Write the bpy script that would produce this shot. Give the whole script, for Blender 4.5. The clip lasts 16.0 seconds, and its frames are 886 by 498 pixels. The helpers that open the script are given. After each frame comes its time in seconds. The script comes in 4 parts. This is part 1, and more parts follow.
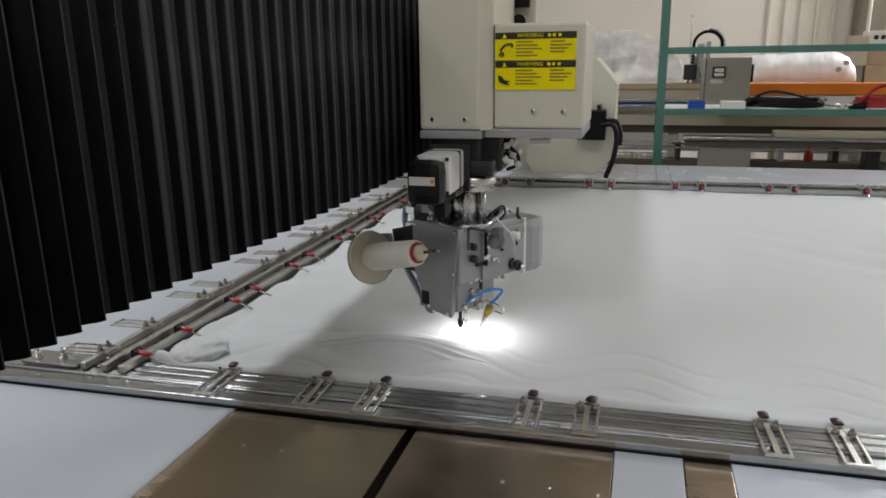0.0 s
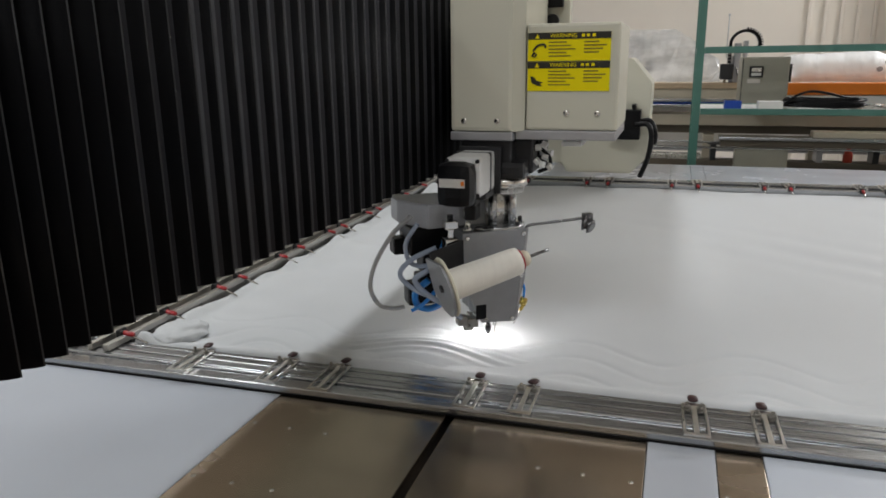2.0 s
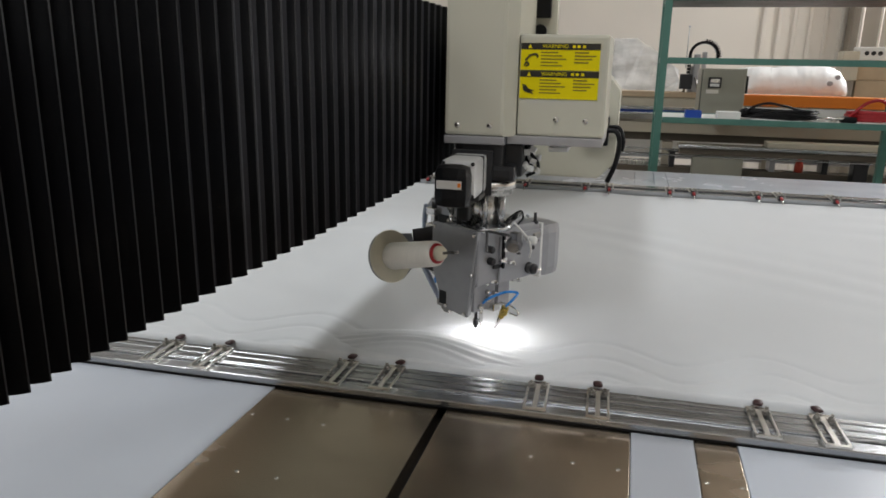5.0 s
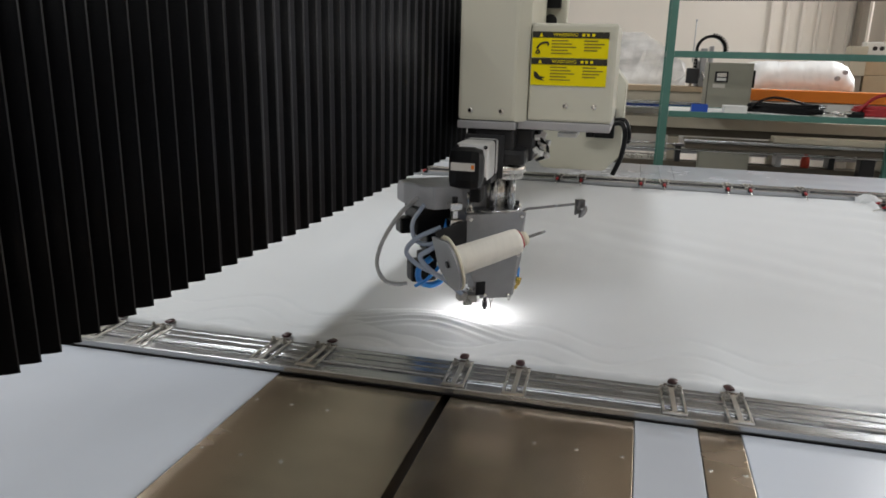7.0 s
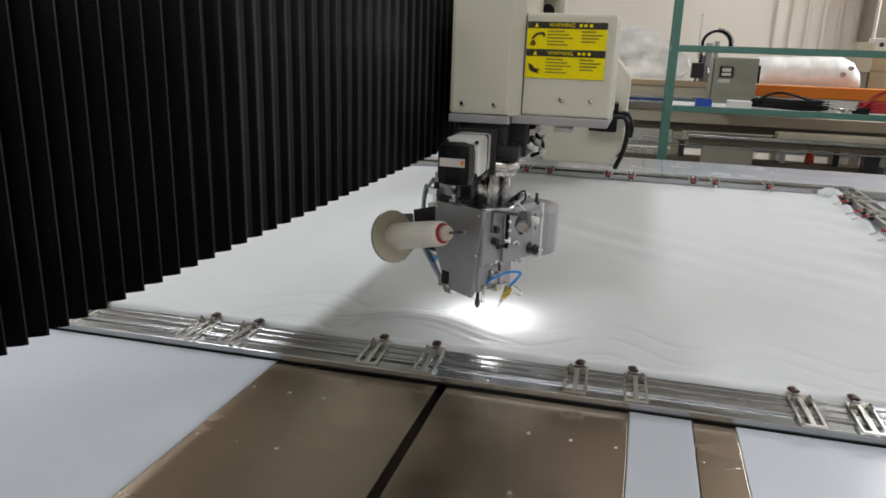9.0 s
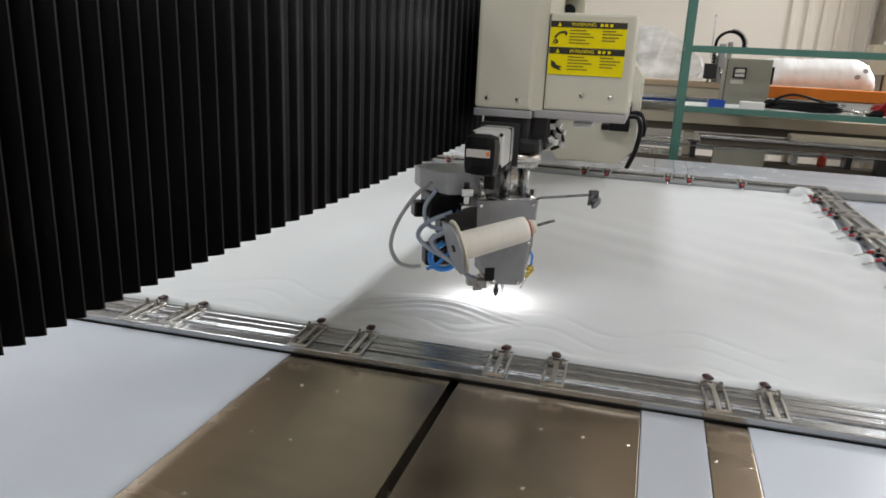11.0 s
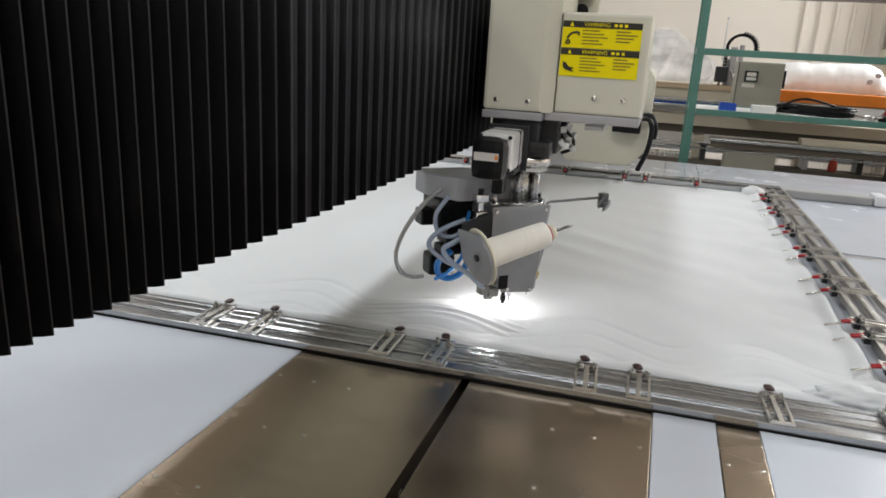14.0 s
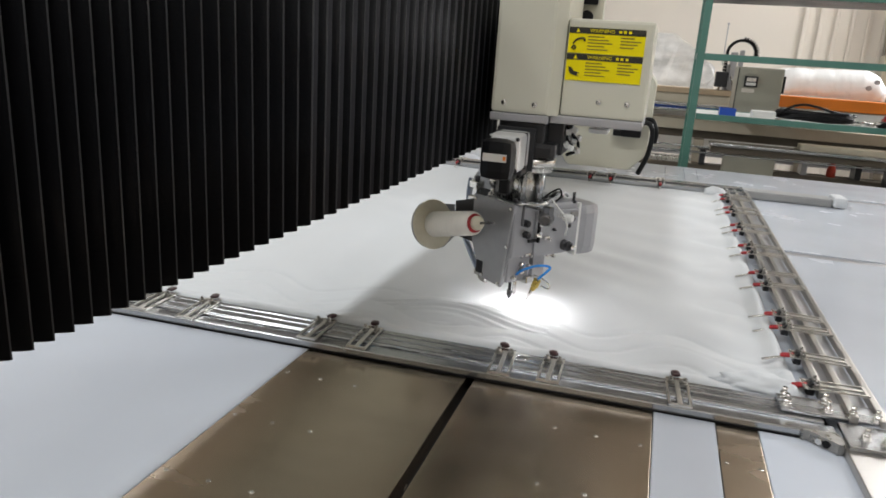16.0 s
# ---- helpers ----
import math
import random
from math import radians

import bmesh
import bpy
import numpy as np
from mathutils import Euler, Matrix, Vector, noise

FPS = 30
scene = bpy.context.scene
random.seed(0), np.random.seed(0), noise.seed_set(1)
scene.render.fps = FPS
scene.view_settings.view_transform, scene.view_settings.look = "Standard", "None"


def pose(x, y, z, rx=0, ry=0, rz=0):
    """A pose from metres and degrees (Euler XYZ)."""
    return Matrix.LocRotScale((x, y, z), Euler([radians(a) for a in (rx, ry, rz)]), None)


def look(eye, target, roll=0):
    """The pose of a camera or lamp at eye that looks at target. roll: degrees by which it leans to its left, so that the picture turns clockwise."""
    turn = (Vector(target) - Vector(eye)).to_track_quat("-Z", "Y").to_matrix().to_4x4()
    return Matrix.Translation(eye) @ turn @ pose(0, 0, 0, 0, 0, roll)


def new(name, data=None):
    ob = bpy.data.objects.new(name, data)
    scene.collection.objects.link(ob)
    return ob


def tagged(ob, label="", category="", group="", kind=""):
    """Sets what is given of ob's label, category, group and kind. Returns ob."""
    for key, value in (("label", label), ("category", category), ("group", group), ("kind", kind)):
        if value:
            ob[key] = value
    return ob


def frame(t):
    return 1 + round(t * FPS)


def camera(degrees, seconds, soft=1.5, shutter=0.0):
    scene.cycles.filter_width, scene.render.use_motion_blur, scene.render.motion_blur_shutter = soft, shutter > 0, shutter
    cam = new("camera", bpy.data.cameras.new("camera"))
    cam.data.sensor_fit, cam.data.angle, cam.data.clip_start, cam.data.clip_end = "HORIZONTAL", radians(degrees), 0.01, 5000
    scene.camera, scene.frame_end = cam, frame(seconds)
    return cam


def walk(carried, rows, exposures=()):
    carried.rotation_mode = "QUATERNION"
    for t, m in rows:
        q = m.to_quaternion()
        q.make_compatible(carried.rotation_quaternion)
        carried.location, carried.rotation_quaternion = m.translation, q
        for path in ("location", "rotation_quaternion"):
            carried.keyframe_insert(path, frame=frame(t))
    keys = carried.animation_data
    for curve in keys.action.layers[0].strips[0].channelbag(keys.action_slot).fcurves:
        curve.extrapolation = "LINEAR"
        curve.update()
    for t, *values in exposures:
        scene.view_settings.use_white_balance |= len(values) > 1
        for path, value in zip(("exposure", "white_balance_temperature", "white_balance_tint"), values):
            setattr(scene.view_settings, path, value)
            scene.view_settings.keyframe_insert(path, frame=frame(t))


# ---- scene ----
cam = camera(63.7, 16.0, soft=1.7)

PATH = [
    (0, (0.441, -0.678, 1.244), (-0.077, 1.185, 0.734), -0.8),
    (0.5, (0.442, -0.678, 1.243), (-0.091, 1.181, 0.731), -0.8),
    (1, (0.452, -0.68, 1.242), (-0.107, 1.171, 0.73), -0.9),
    (1.5, (0.458, -0.682, 1.237), (-0.133, 1.159, 0.725), -1.0),
    (2, (0.439, -0.712, 1.246), (-0.16, 1.126, 0.735), -0.8),
    (2.5, (0.422, -0.733, 1.248), (-0.097, 1.129, 0.734), 0.0),
    (3, (0.41, -0.746, 1.25), (-0.068, 1.126, 0.735), 0.6),
    (3.5, (0.41, -0.757, 1.254), (-0.059, 1.119, 0.742), 0.8),
    (4, (0.407, -0.759, 1.254), (-0.067, 1.117, 0.748), 0.8),
    (6.5, (0.397, -0.766, 1.246), (-0.096, 1.101, 0.726), 1.4),
    (7, (0.4, -0.764, 1.243), (-0.093, 1.102, 0.719), 1.4),
    (7.5, (0.404, -0.766, 1.244), (-0.088, 1.099, 0.714), 1.6),
    (8, (0.406, -0.765, 1.243), (-0.085, 1.098, 0.706), 1.8),
    (8.5, (0.41, -0.764, 1.242), (-0.086, 1.096, 0.702), 1.8),
    (9, (0.409, -0.766, 1.24), (-0.092, 1.093, 0.698), 1.9),
    (11.5, (0.4, -0.773, 1.238), (-0.123, 1.077, 0.687), 2.8),
    (12, (0.399, -0.774, 1.238), (-0.124, 1.076, 0.684), 3.0),
    (12.5, (0.397, -0.775, 1.238), (-0.128, 1.074, 0.683), 3.2),
    (13, (0.398, -0.775, 1.238), (-0.133, 1.072, 0.684), 3.2),
    (13.5, (0.397, -0.777, 1.238), (-0.139, 1.07, 0.687), 3.2),
    (14, (0.393, -0.777, 1.237), (-0.145, 1.069, 0.687), 3.3),
    (14.5, (0.395, -0.78, 1.236), (-0.144, 1.067, 0.687), 3.4),
    (15, (0.394, -0.784, 1.237), (-0.142, 1.064, 0.689), 3.5),
    (15.5, (0.394, -0.79, 1.239), (-0.14, 1.058, 0.692), 3.8),
    (16, (0.389, -0.795, 1.239), (-0.146, 1.054, 0.695), 3.8),
]
walk(cam, [(t, look(eye, target, roll)) for t, eye, target, roll in PATH], exposures=[(0, -0.04), (4, 0.0), (7, 0.07), (9, 0.17), (12.5, 0.39), (16, 0.43)])

# ---- light ----
world = bpy.data.worlds.new("room_air")
scene.world = world
world.use_nodes = True
world.node_tree.nodes["Background"].inputs[0].default_value = (0.75, 0.8, 0.9, 1)
world.node_tree.nodes["Background"].inputs[1].default_value = 0.05


def tube_light(name, x, y, z, sx, sy, watts, colour=(1.0, 0.97, 0.92), tilt=0):
    data = bpy.data.lights.new(name, "AREA")
    data.shape, data.size, data.size_y, data.energy, data.color = "RECTANGLE", sx, sy, watts, colour
    ob = new(name, data)
    ob.matrix_world = pose(x, y, z, 0, tilt, 0)
    return ob


tube_light("ceiling_light_west", -2.3, 0.6, 4.3, 0.4, 5.2, 113, (0.96, 0.985, 1.0))
tube_light("ceiling_light_east", 4.0, 0.3, 4.4, 0.25, 1.0, 23, (0.95, 0.98, 1.0))
tube_light("ceiling_light_hall", 4.9, 6.2, 4.4, 3.4, 1.2, 415, (0.965, 0.985, 1.0))
tube_light("ceiling_light_south", 0.6, -2.2, 4.3, 2.6, 0.5, 54, (0.96, 0.985, 1.0))


# ---- materials ----
def mat(name, colour, rough=0.5, metal=0.0, grain=30.0, vary=0.12, bump=0.0, bump_scale=200.0, stretch=(1, 1, 1), emit=0.0, coat=0.0, spec=0.5, rough_vary=0.1, sheen=0.0):
    m = bpy.data.materials.new(name)
    m.use_nodes = True
    nt = m.node_tree
    b = nt.nodes["Principled BSDF"]
    co = nt.nodes.new("ShaderNodeTexCoord")
    mp = nt.nodes.new("ShaderNodeMapping")
    mp.inputs["Scale"].default_value = stretch
    nt.links.new(co.outputs["Object"], mp.inputs["Vector"])
    fine = nt.nodes.new("ShaderNodeTexNoise")
    fine.inputs["Scale"].default_value, fine.inputs["Detail"].default_value = grain, 6
    broad = nt.nodes.new("ShaderNodeTexNoise")
    broad.inputs["Scale"].default_value, broad.inputs["Detail"].default_value = grain / 9, 3
    for n in (fine, broad):
        nt.links.new(mp.outputs[0], n.inputs["Vector"])
    mix = nt.nodes.new("ShaderNodeMath")
    mix.operation = "ADD"
    nt.links.new(fine.outputs["Fac"], mix.inputs[0])
    nt.links.new(broad.outputs["Fac"], mix.inputs[1])
    ramp = nt.nodes.new("ShaderNodeMapRange")
    ramp.inputs["From Min"].default_value, ramp.inputs["From Max"].default_value = 0.6, 1.4
    ramp.inputs["To Min"].default_value, ramp.inputs["To Max"].default_value = 1 - vary, 1 + vary
    nt.links.new(mix.outputs[0], ramp.inputs["Value"])
    mul = nt.nodes.new("ShaderNodeVectorMath")
    mul.operation = "SCALE"
    mul.inputs[0].default_value = colour
    nt.links.new(ramp.outputs[0], mul.inputs["Scale"])
    nt.links.new(mul.outputs[0], b.inputs["Base Color"])
    rr = nt.nodes.new("ShaderNodeMapRange")
    rr.inputs["From Min"].default_value, rr.inputs["From Max"].default_value = 0.6, 1.4
    rr.inputs["To Min"].default_value, rr.inputs["To Max"].default_value = max(0.03, rough - rough_vary), min(1, rough + rough_vary)
    nt.links.new(mix.outputs[0], rr.inputs["Value"])
    nt.links.new(rr.outputs[0], b.inputs["Roughness"])
    b.inputs["Metallic"].default_value = metal
    b.inputs["Specular IOR Level"].default_value = spec
    b.inputs["Coat Weight"].default_value = coat
    b.inputs["Sheen Weight"].default_value = sheen
    if bump:
        bn = nt.nodes.new("ShaderNodeTexNoise")
        bn.inputs["Scale"].default_value, bn.inputs["Detail"].default_value = bump_scale, 4
        nt.links.new(mp.outputs[0], bn.inputs["Vector"])
        bp = nt.nodes.new("ShaderNodeBump")
        bp.inputs["Strength"].default_value, bp.inputs["Distance"].default_value = bump, 0.002
        nt.links.new(bn.outputs["Fac"], bp.inputs["Height"])
        nt.links.new(bp.outputs[0], b.inputs["Normal"])
    if emit:
        b.inputs["Emission Color"].default_value = (*colour, 1)
        b.inputs["Emission Strength"].default_value = emit
    return m


WHITE_BOARD = mat("white_laminate", (0.515, 0.55, 0.615), 0.22, grain=6, vary=0.04, bump=0.03, bump_scale=30, spec=0.28)
STEEL = mat("brushed_steel_plate", (0.49, 0.41, 0.325), 0.25, 1.0, grain=22, vary=0.2, bump=0.015, bump_scale=40, stretch=(0.4, 1, 1), rough_vary=0.05)
ALU = mat("aluminium", (0.43, 0.44, 0.455), 0.24, 0.95, grain=40, vary=0.12, bump=0.08, bump_scale=300, stretch=(0.1, 1, 1))
CAST_SILVER = mat("silver_cast_housing", (0.72, 0.72, 0.715), 0.42, 0.35, grain=60, vary=0.1, bump=0.06, bump_scale=500)
ROD = mat("dark_bright_rod", (0.16, 0.16, 0.165), 0.3, 0.9, grain=80, vary=0.2)
ALU_SIDE = mat("aluminium_side", (0.44, 0.425, 0.405), 0.36, 0.9, grain=40, vary=0.12, bump=0.08, bump_scale=300, stretch=(1, 0.1, 1))
CHROME = mat("chromed_steel", (0.68, 0.67, 0.65), 0.18, 1.0, grain=80, vary=0.15)
CLAMP_STEEL = mat("nickel_plate", (0.66, 0.64, 0.605), 0.28, 0.95, grain=60, vary=0.08)
NUT_STEEL = mat("dull_nut_steel", (0.34, 0.33, 0.31), 0.32, 0.9, grain=120, vary=0.3)
DARK_STEEL = mat("blackened_steel", (0.035, 0.035, 0.038), 0.42, 0.5, grain=60, vary=0.25)
CREAM = mat("cream_enamel", (0.60, 0.585, 0.49), 0.38, grain=9, vary=0.04, bump=0.05, bump_scale=420, spec=0.4)
LIP = mat("grey_lip", (0.42, 0.42, 0.44), 0.38, 0.5, grain=30, vary=0.08)
GREY = mat("grey_hammered_paint", (0.30, 0.305, 0.32), 0.36, 0.25, grain=60, vary=0.1, bump=0.08, bump_scale=500)
LIGHT_GREY = mat("light_grey_paint", (0.36, 0.365, 0.385), 0.38, 0.25, grain=60, vary=0.08, bump=0.05, bump_scale=500)
BLACK = mat("black_plastic", (0.004, 0.004, 0.005), 0.36, grain=50, vary=0.3, spec=0.22)
BELLOWS = mat("bellows_cloth", (0.003, 0.003, 0.0038), 0.5, grain=20, vary=0.35, bump=0.10, bump_scale=300, spec=0.05)
CLOTH = mat("white_quilt_cloth", (0.605, 0.625, 0.65), 0.72, grain=14, vary=0.025, bump=0.22, bump_scale=900, sheen=0.15, spec=0.3)
THREAD = mat("thread_cone", (0.84, 0.81, 0.75), 0.75, grain=90, vary=0.05, bump=0.3, bump_scale=700, stretch=(14, 1, 1))
FLANGE = mat("beige_felt_disc", (0.66, 0.62, 0.50), 0.7, grain=60, vary=0.08, bump=0.1, bump_scale=500)
RED = mat("red_vinyl_grip", (0.36, 0.012, 0.018), 0.35, grain=90, vary=0.2)
MAROON = mat("dark_red_grip", (0.030, 0.006, 0.008), 0.35, grain=90, vary=0.2)
YELLOW = mat("yellow_sticker", (0.86, 0.72, 0.002), 0.45, grain=30, vary=0.03, spec=0.2)
INK = mat("black_ink", (0.02, 0.018, 0.012), 0.45, grain=60, vary=0.2)
PRINT = mat("grey_print", (0.22, 0.17, 0.015), 0.5, grain=200, vary=0.3)
SILVER_LABEL = mat("silver_label", (0.62, 0.6, 0.57), 0.35, 0.3, grain=60, vary=0.1)
BRASS = mat("brass", (0.55, 0.40, 0.10), 0.3, 0.9, grain=80, vary=0.2)
BLUE = mat("blue_hose", (0.015, 0.25, 0.75), 0.3, grain=60, vary=0.15, coat=0.4)
CLEAR = mat("milky_hose", (0.34, 0.40, 0.52), 0.2, grain=60, vary=0.1, coat=0.4)
MILK = mat("grey_hose_plastic", (0.50, 0.51, 0.53), 0.3, grain=60, vary=0.1)
LED = mat("led_glow", (1.0, 0.98, 0.95), 0.5, emit=72.0)
GREEN = mat("green_rack_enamel", (0.075, 0.20, 0.165), 0.42, grain=14, vary=0.15, bump=0.05, bump_scale=200)
ORANGE = mat("orange_beam_enamel", (0.75, 0.20, 0.012), 0.4, grain=8, vary=0.08)
BEIGE = mat("beige_machine_enamel", (0.47, 0.425, 0.335), 0.45, grain=7, vary=0.1)
CABINET = mat("grey_green_cabinet_enamel", (0.36, 0.35, 0.29), 0.42, grain=7, vary=0.1)
BLUEBOX = mat("blue_box_plastic", (0.01, 0.07, 0.42), 0.4, grain=20, vary=0.1)
WRAP = mat("polythene_wrap", (0.95, 0.95, 0.955), 0.3, grain=16, vary=0.06, bump=0.6, bump_scale=22, coat=0.6, stretch=(1.6, 1, 0.45))
FILM = mat("clear_film_wrap", (0.93, 0.925, 0.92), 0.25, grain=9, vary=0.14, bump=1.0, bump_scale=18, coat=0.5, stretch=(1.6, 1, 0.4))
film_nodes = FILM.node_tree
film_shader = film_nodes.nodes["Principled BSDF"]
film_clear = film_nodes.nodes.new("ShaderNodeTexNoise")
film_clear.inputs["Scale"].default_value, film_clear.inputs["Detail"].default_value = 3.5, 4
film_alpha = film_nodes.nodes.new("ShaderNodeMapRange")
film_alpha.inputs["From Min"].default_value, film_alpha.inputs["From Max"].default_value = 0.35, 0.68
film_alpha.inputs["To Min"].default_value, film_alpha.inputs["To Max"].default_value = 0.35, 0.92
film_nodes.links.new(film_clear.outputs["Fac"], film_alpha.inputs["Value"])
film_nodes.links.new(film_alpha.outputs[0], film_shader.inputs["Alpha"])
WALLM = mat("cream_wall_sheet", (0.84, 0.785, 0.715), 0.6, grain=1.5, vary=0.05, bump=0.05, bump_scale=60)
FLOORM = mat("grey_concrete_floor", (0.30, 0.29, 0.28), 0.5, grain=3, vary=0.15, bump=0.1, bump_scale=60)
WHITE_STEEL = mat("white_enamel", (0.74, 0.74, 0.72), 0.4, grain=10, vary=0.04)
CARD = mat("cardboard", (0.44, 0.34, 0.23), 0.8, grain=18, vary=0.1)


# ---- mesh helpers ----
def box(bm, x0, x1, y0, y1, z0, z1, bevel=0.0, m=None):
    vs = [bm.verts.new((x, y, z)) for x in (x0, x1) for y in (y0, y1) for z in (z0, z1)]
    fs = [bm.faces.new([vs[i] for i in f]) for f in ((0, 1, 3, 2), (4, 6, 7, 5), (0, 4, 5, 1), (2, 3, 7, 6), (0, 2, 6, 4), (1, 5, 7, 3))]
    if bevel:
        es = list({e for f in fs for e in f.edges})
        r = bmesh.ops.bevel(bm, geom=es, offset=bevel, segments=2, affect="EDGES", profile=0.6)
        vs = list({v for f in r["faces"] for v in f.verts} | {v for v in vs if v.is_valid})
    if m is not None:
        for v in vs:
            v.co = m @ v.co
    return vs


def cyl(bm, p0, p1, r0, r1=None, n=20, caps=True):
    p0, p1 = Vector(p0), Vector(p1)
    r1 = r0 if r1 is None else r1
    q = (p1 - p0).to_track_quat("Z", "Y")
    rings = []
    for p, r in ((p0, r0), (p1, r1)):
        rings.append([bm.verts.new(p + q @ Vector((r * math.cos(a), r * math.sin(a), 0))) for a in (2 * math.pi * i / n for i in range(n))])
    for i in range(n):
        f = bm.faces.new((rings[0][i], rings[0][(i + 1) % n], rings[1][(i + 1) % n], rings[1][i]))
        f.smooth = True
    if caps:
        bm.faces.new(rings[0][::-1])
        bm.faces.new(rings[1])


def lathe(bm, origin, axis, profile, n=28):
    """profile: (distance along the axis, radius)."""
    o, q = Vector(origin), Vector(axis).to_track_quat("Z", "Y")
    rings = [[bm.verts.new(o + q @ Vector((r * math.cos(2 * math.pi * i / n), r * math.sin(2 * math.pi * i / n), d))) for i in range(n)] for d, r in profile]
    for a, b in zip(rings, rings[1:]):
        for i in range(n):
            bm.faces.new((a[i], a[(i + 1) % n], b[(i + 1) % n], b[i])).smooth = True
    bm.faces.new(rings[0][::-1])
    bm.faces.new(rings[-1])


def sweep(bm, pts, r, n=10, steps=8):
    """A round tube along a smooth line through pts."""
    P = [Vector(p) for p in pts]
    P = [2 * P[0] - P[1]] + P + [2 * P[-1] - P[-2]]
    line = []
    for a, b, c, d in zip(P, P[1:], P[2:], P[3:]):
        for k in range(steps):
            u = k / steps
            line.append(0.5 * ((2 * b) + (c - a) * u + (2 * a - 5 * b + 4 * c - d) * u * u + (3 * b - a - 3 * c + d) * u ** 3))
    line.append(P[-2])
    prev, up = None, Vector((0.31, 0.2, 0.93))
    for i, p in enumerate(line):
        t = (line[min(i + 1, len(line) - 1)] - line[max(i - 1, 0)]).normalized()
        side = t.cross(up).normalized()
        up = side.cross(t).normalized()
        ring = [bm.verts.new(p + r * (math.cos(2 * math.pi * k / n) * side + math.sin(2 * math.pi * k / n) * up)) for k in range(n)]
        if prev:
            for k in range(n):
                bm.faces.new((prev[k], prev[(k + 1) % n], ring[(k + 1) % n], ring[k])).smooth = True
        else:
            bm.faces.new(ring[::-1])
        prev = ring
    bm.faces.new(prev)


def prism(bm, poly, d0, d1, plane="xz"):
    """A flat outline given depth: plane xz runs along y, xy along z, yz along x."""
    put = {"xz": lambda a, b, d: (a, d, b), "xy": lambda a, b, d: (a, b, d), "yz": lambda a, b, d: (d, a, b)}[plane]
    A = [bm.verts.new(put(a, b, d0)) for a, b in poly]
    B = [bm.verts.new(put(a, b, d1)) for a, b in poly]
    n = len(poly)
    bm.faces.new(A)
    bm.faces.new(B[::-1])
    for i in range(n):
        bm.faces.new((A[i], B[i], B[(i + 1) % n], A[(i + 1) % n]))


def finish(name, bm, material):
    bmesh.ops.recalc_face_normals(bm, faces=bm.faces)
    me = bpy.data.meshes.new(name)
    bm.to_mesh(me)
    bm.free()
    me.materials.append(material)
    return me


def part(name, bm, material, parent=None, label=""):
    ob = new(name, finish(name, bm, material) if isinstance(bm, bmesh.types.BMesh) else bm)
    ob.parent = parent
    return tagged(ob, label)


def shared(name, me, parent, m):
    ob = new(name, me)
    ob.parent = parent
    ob.matrix_local = m
    return ob


def thing(name, label, category, at=(0, 0, 0), group="", kind=""):
    ob = new(name)
    ob.empty_display_size = 0.05
    ob.location = at
    return tagged(ob, label, category, group, kind)


def boxes(*rows, bevel=0.0):
    bm = bmesh.new()
    for r in rows:
        box(bm, *r, bevel=bevel)
    return bm


def cyls(*rows, n=16):
    bm = bmesh.new()
    for r in rows:
        cyl(bm, *r, n=n)
    return bm


# ---- the hall ----
floor = tagged(part("floor", boxes((-6, 8, -5, 7.2, -0.1, 0)), FLOORM), "grey concrete workshop floor", "floor", kind="structure")
ceiling = tagged(part("ceiling", boxes((-6, 8, -5, 7.2, 4.7, 4.8)), WALLM), "cream sheet ceiling of the workshop", "ceiling", kind="structure")
tagged(part("wall_west", boxes((-6.1, -6, -5, 7.2, 0, 4.8)), WALLM), "plain cream workshop wall", "wall", kind="structure")
tagged(part("wall_east", boxes((8, 8.1, -5, 7.2, 0, 4.8)), WALLM), "plain cream workshop wall", "wall", kind="structure")
tagged(part("wall_south", boxes((-6, 8, -5.1, -5, 0, 4.8)), WALLM), "plain cream workshop wall", "wall", kind="structure")
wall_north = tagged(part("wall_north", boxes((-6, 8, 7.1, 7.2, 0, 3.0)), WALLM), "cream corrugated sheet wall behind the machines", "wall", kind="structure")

# unseen dark band, added so the steel plates reflect dark near the rail
tagged(part("wall_north_upper", boxes((-6, 8, 7.1, 7.2, 3.002, 4.8)), mat("dark_grey_upper_wall", (0.07, 0.07, 0.065), 0.7, grain=1.5, vary=0.15)), "unseen dark upper band of the far wall, for the plates' reflections", "wall", kind="structure")
# corrugated ribs of the far wall
for i in range(26):
    x = 1.57 + i * 0.138
    shared("rib", bpy.data.meshes.get("rib") or finish("rib", boxes((-0.018, 0.018, -0.022, 0, 0, 2.99), bevel=0.007), WALLM), wall_north, Matrix.Translation((x, 7.1, 0)))

# ---- the table ----
TOP = 0.8
table = thing("quilting_table", "long white laminate machine table with inset steel plates", "machine table")
part("table_base", boxes((-2.6, 2.9, -1.3, 2.5, 0.70, 0.775), bevel=0.004), DARK_STEEL, table)
for x in (-2.3, -0.8, 0.95, 2.6):
    for y in (-1.1, 0.6, 2.3):
        part("table_leg", boxes((x - 0.04, x + 0.04, y - 0.04, y + 0.04, 0, 0.7), bevel=0.004), CREAM, table)


def deck(name, x0, x1, y0, y1, material, label):
    return part(name, boxes((x0, x1, y0, y1, 0.7752, TOP), bevel=0.0008), material, table, label)


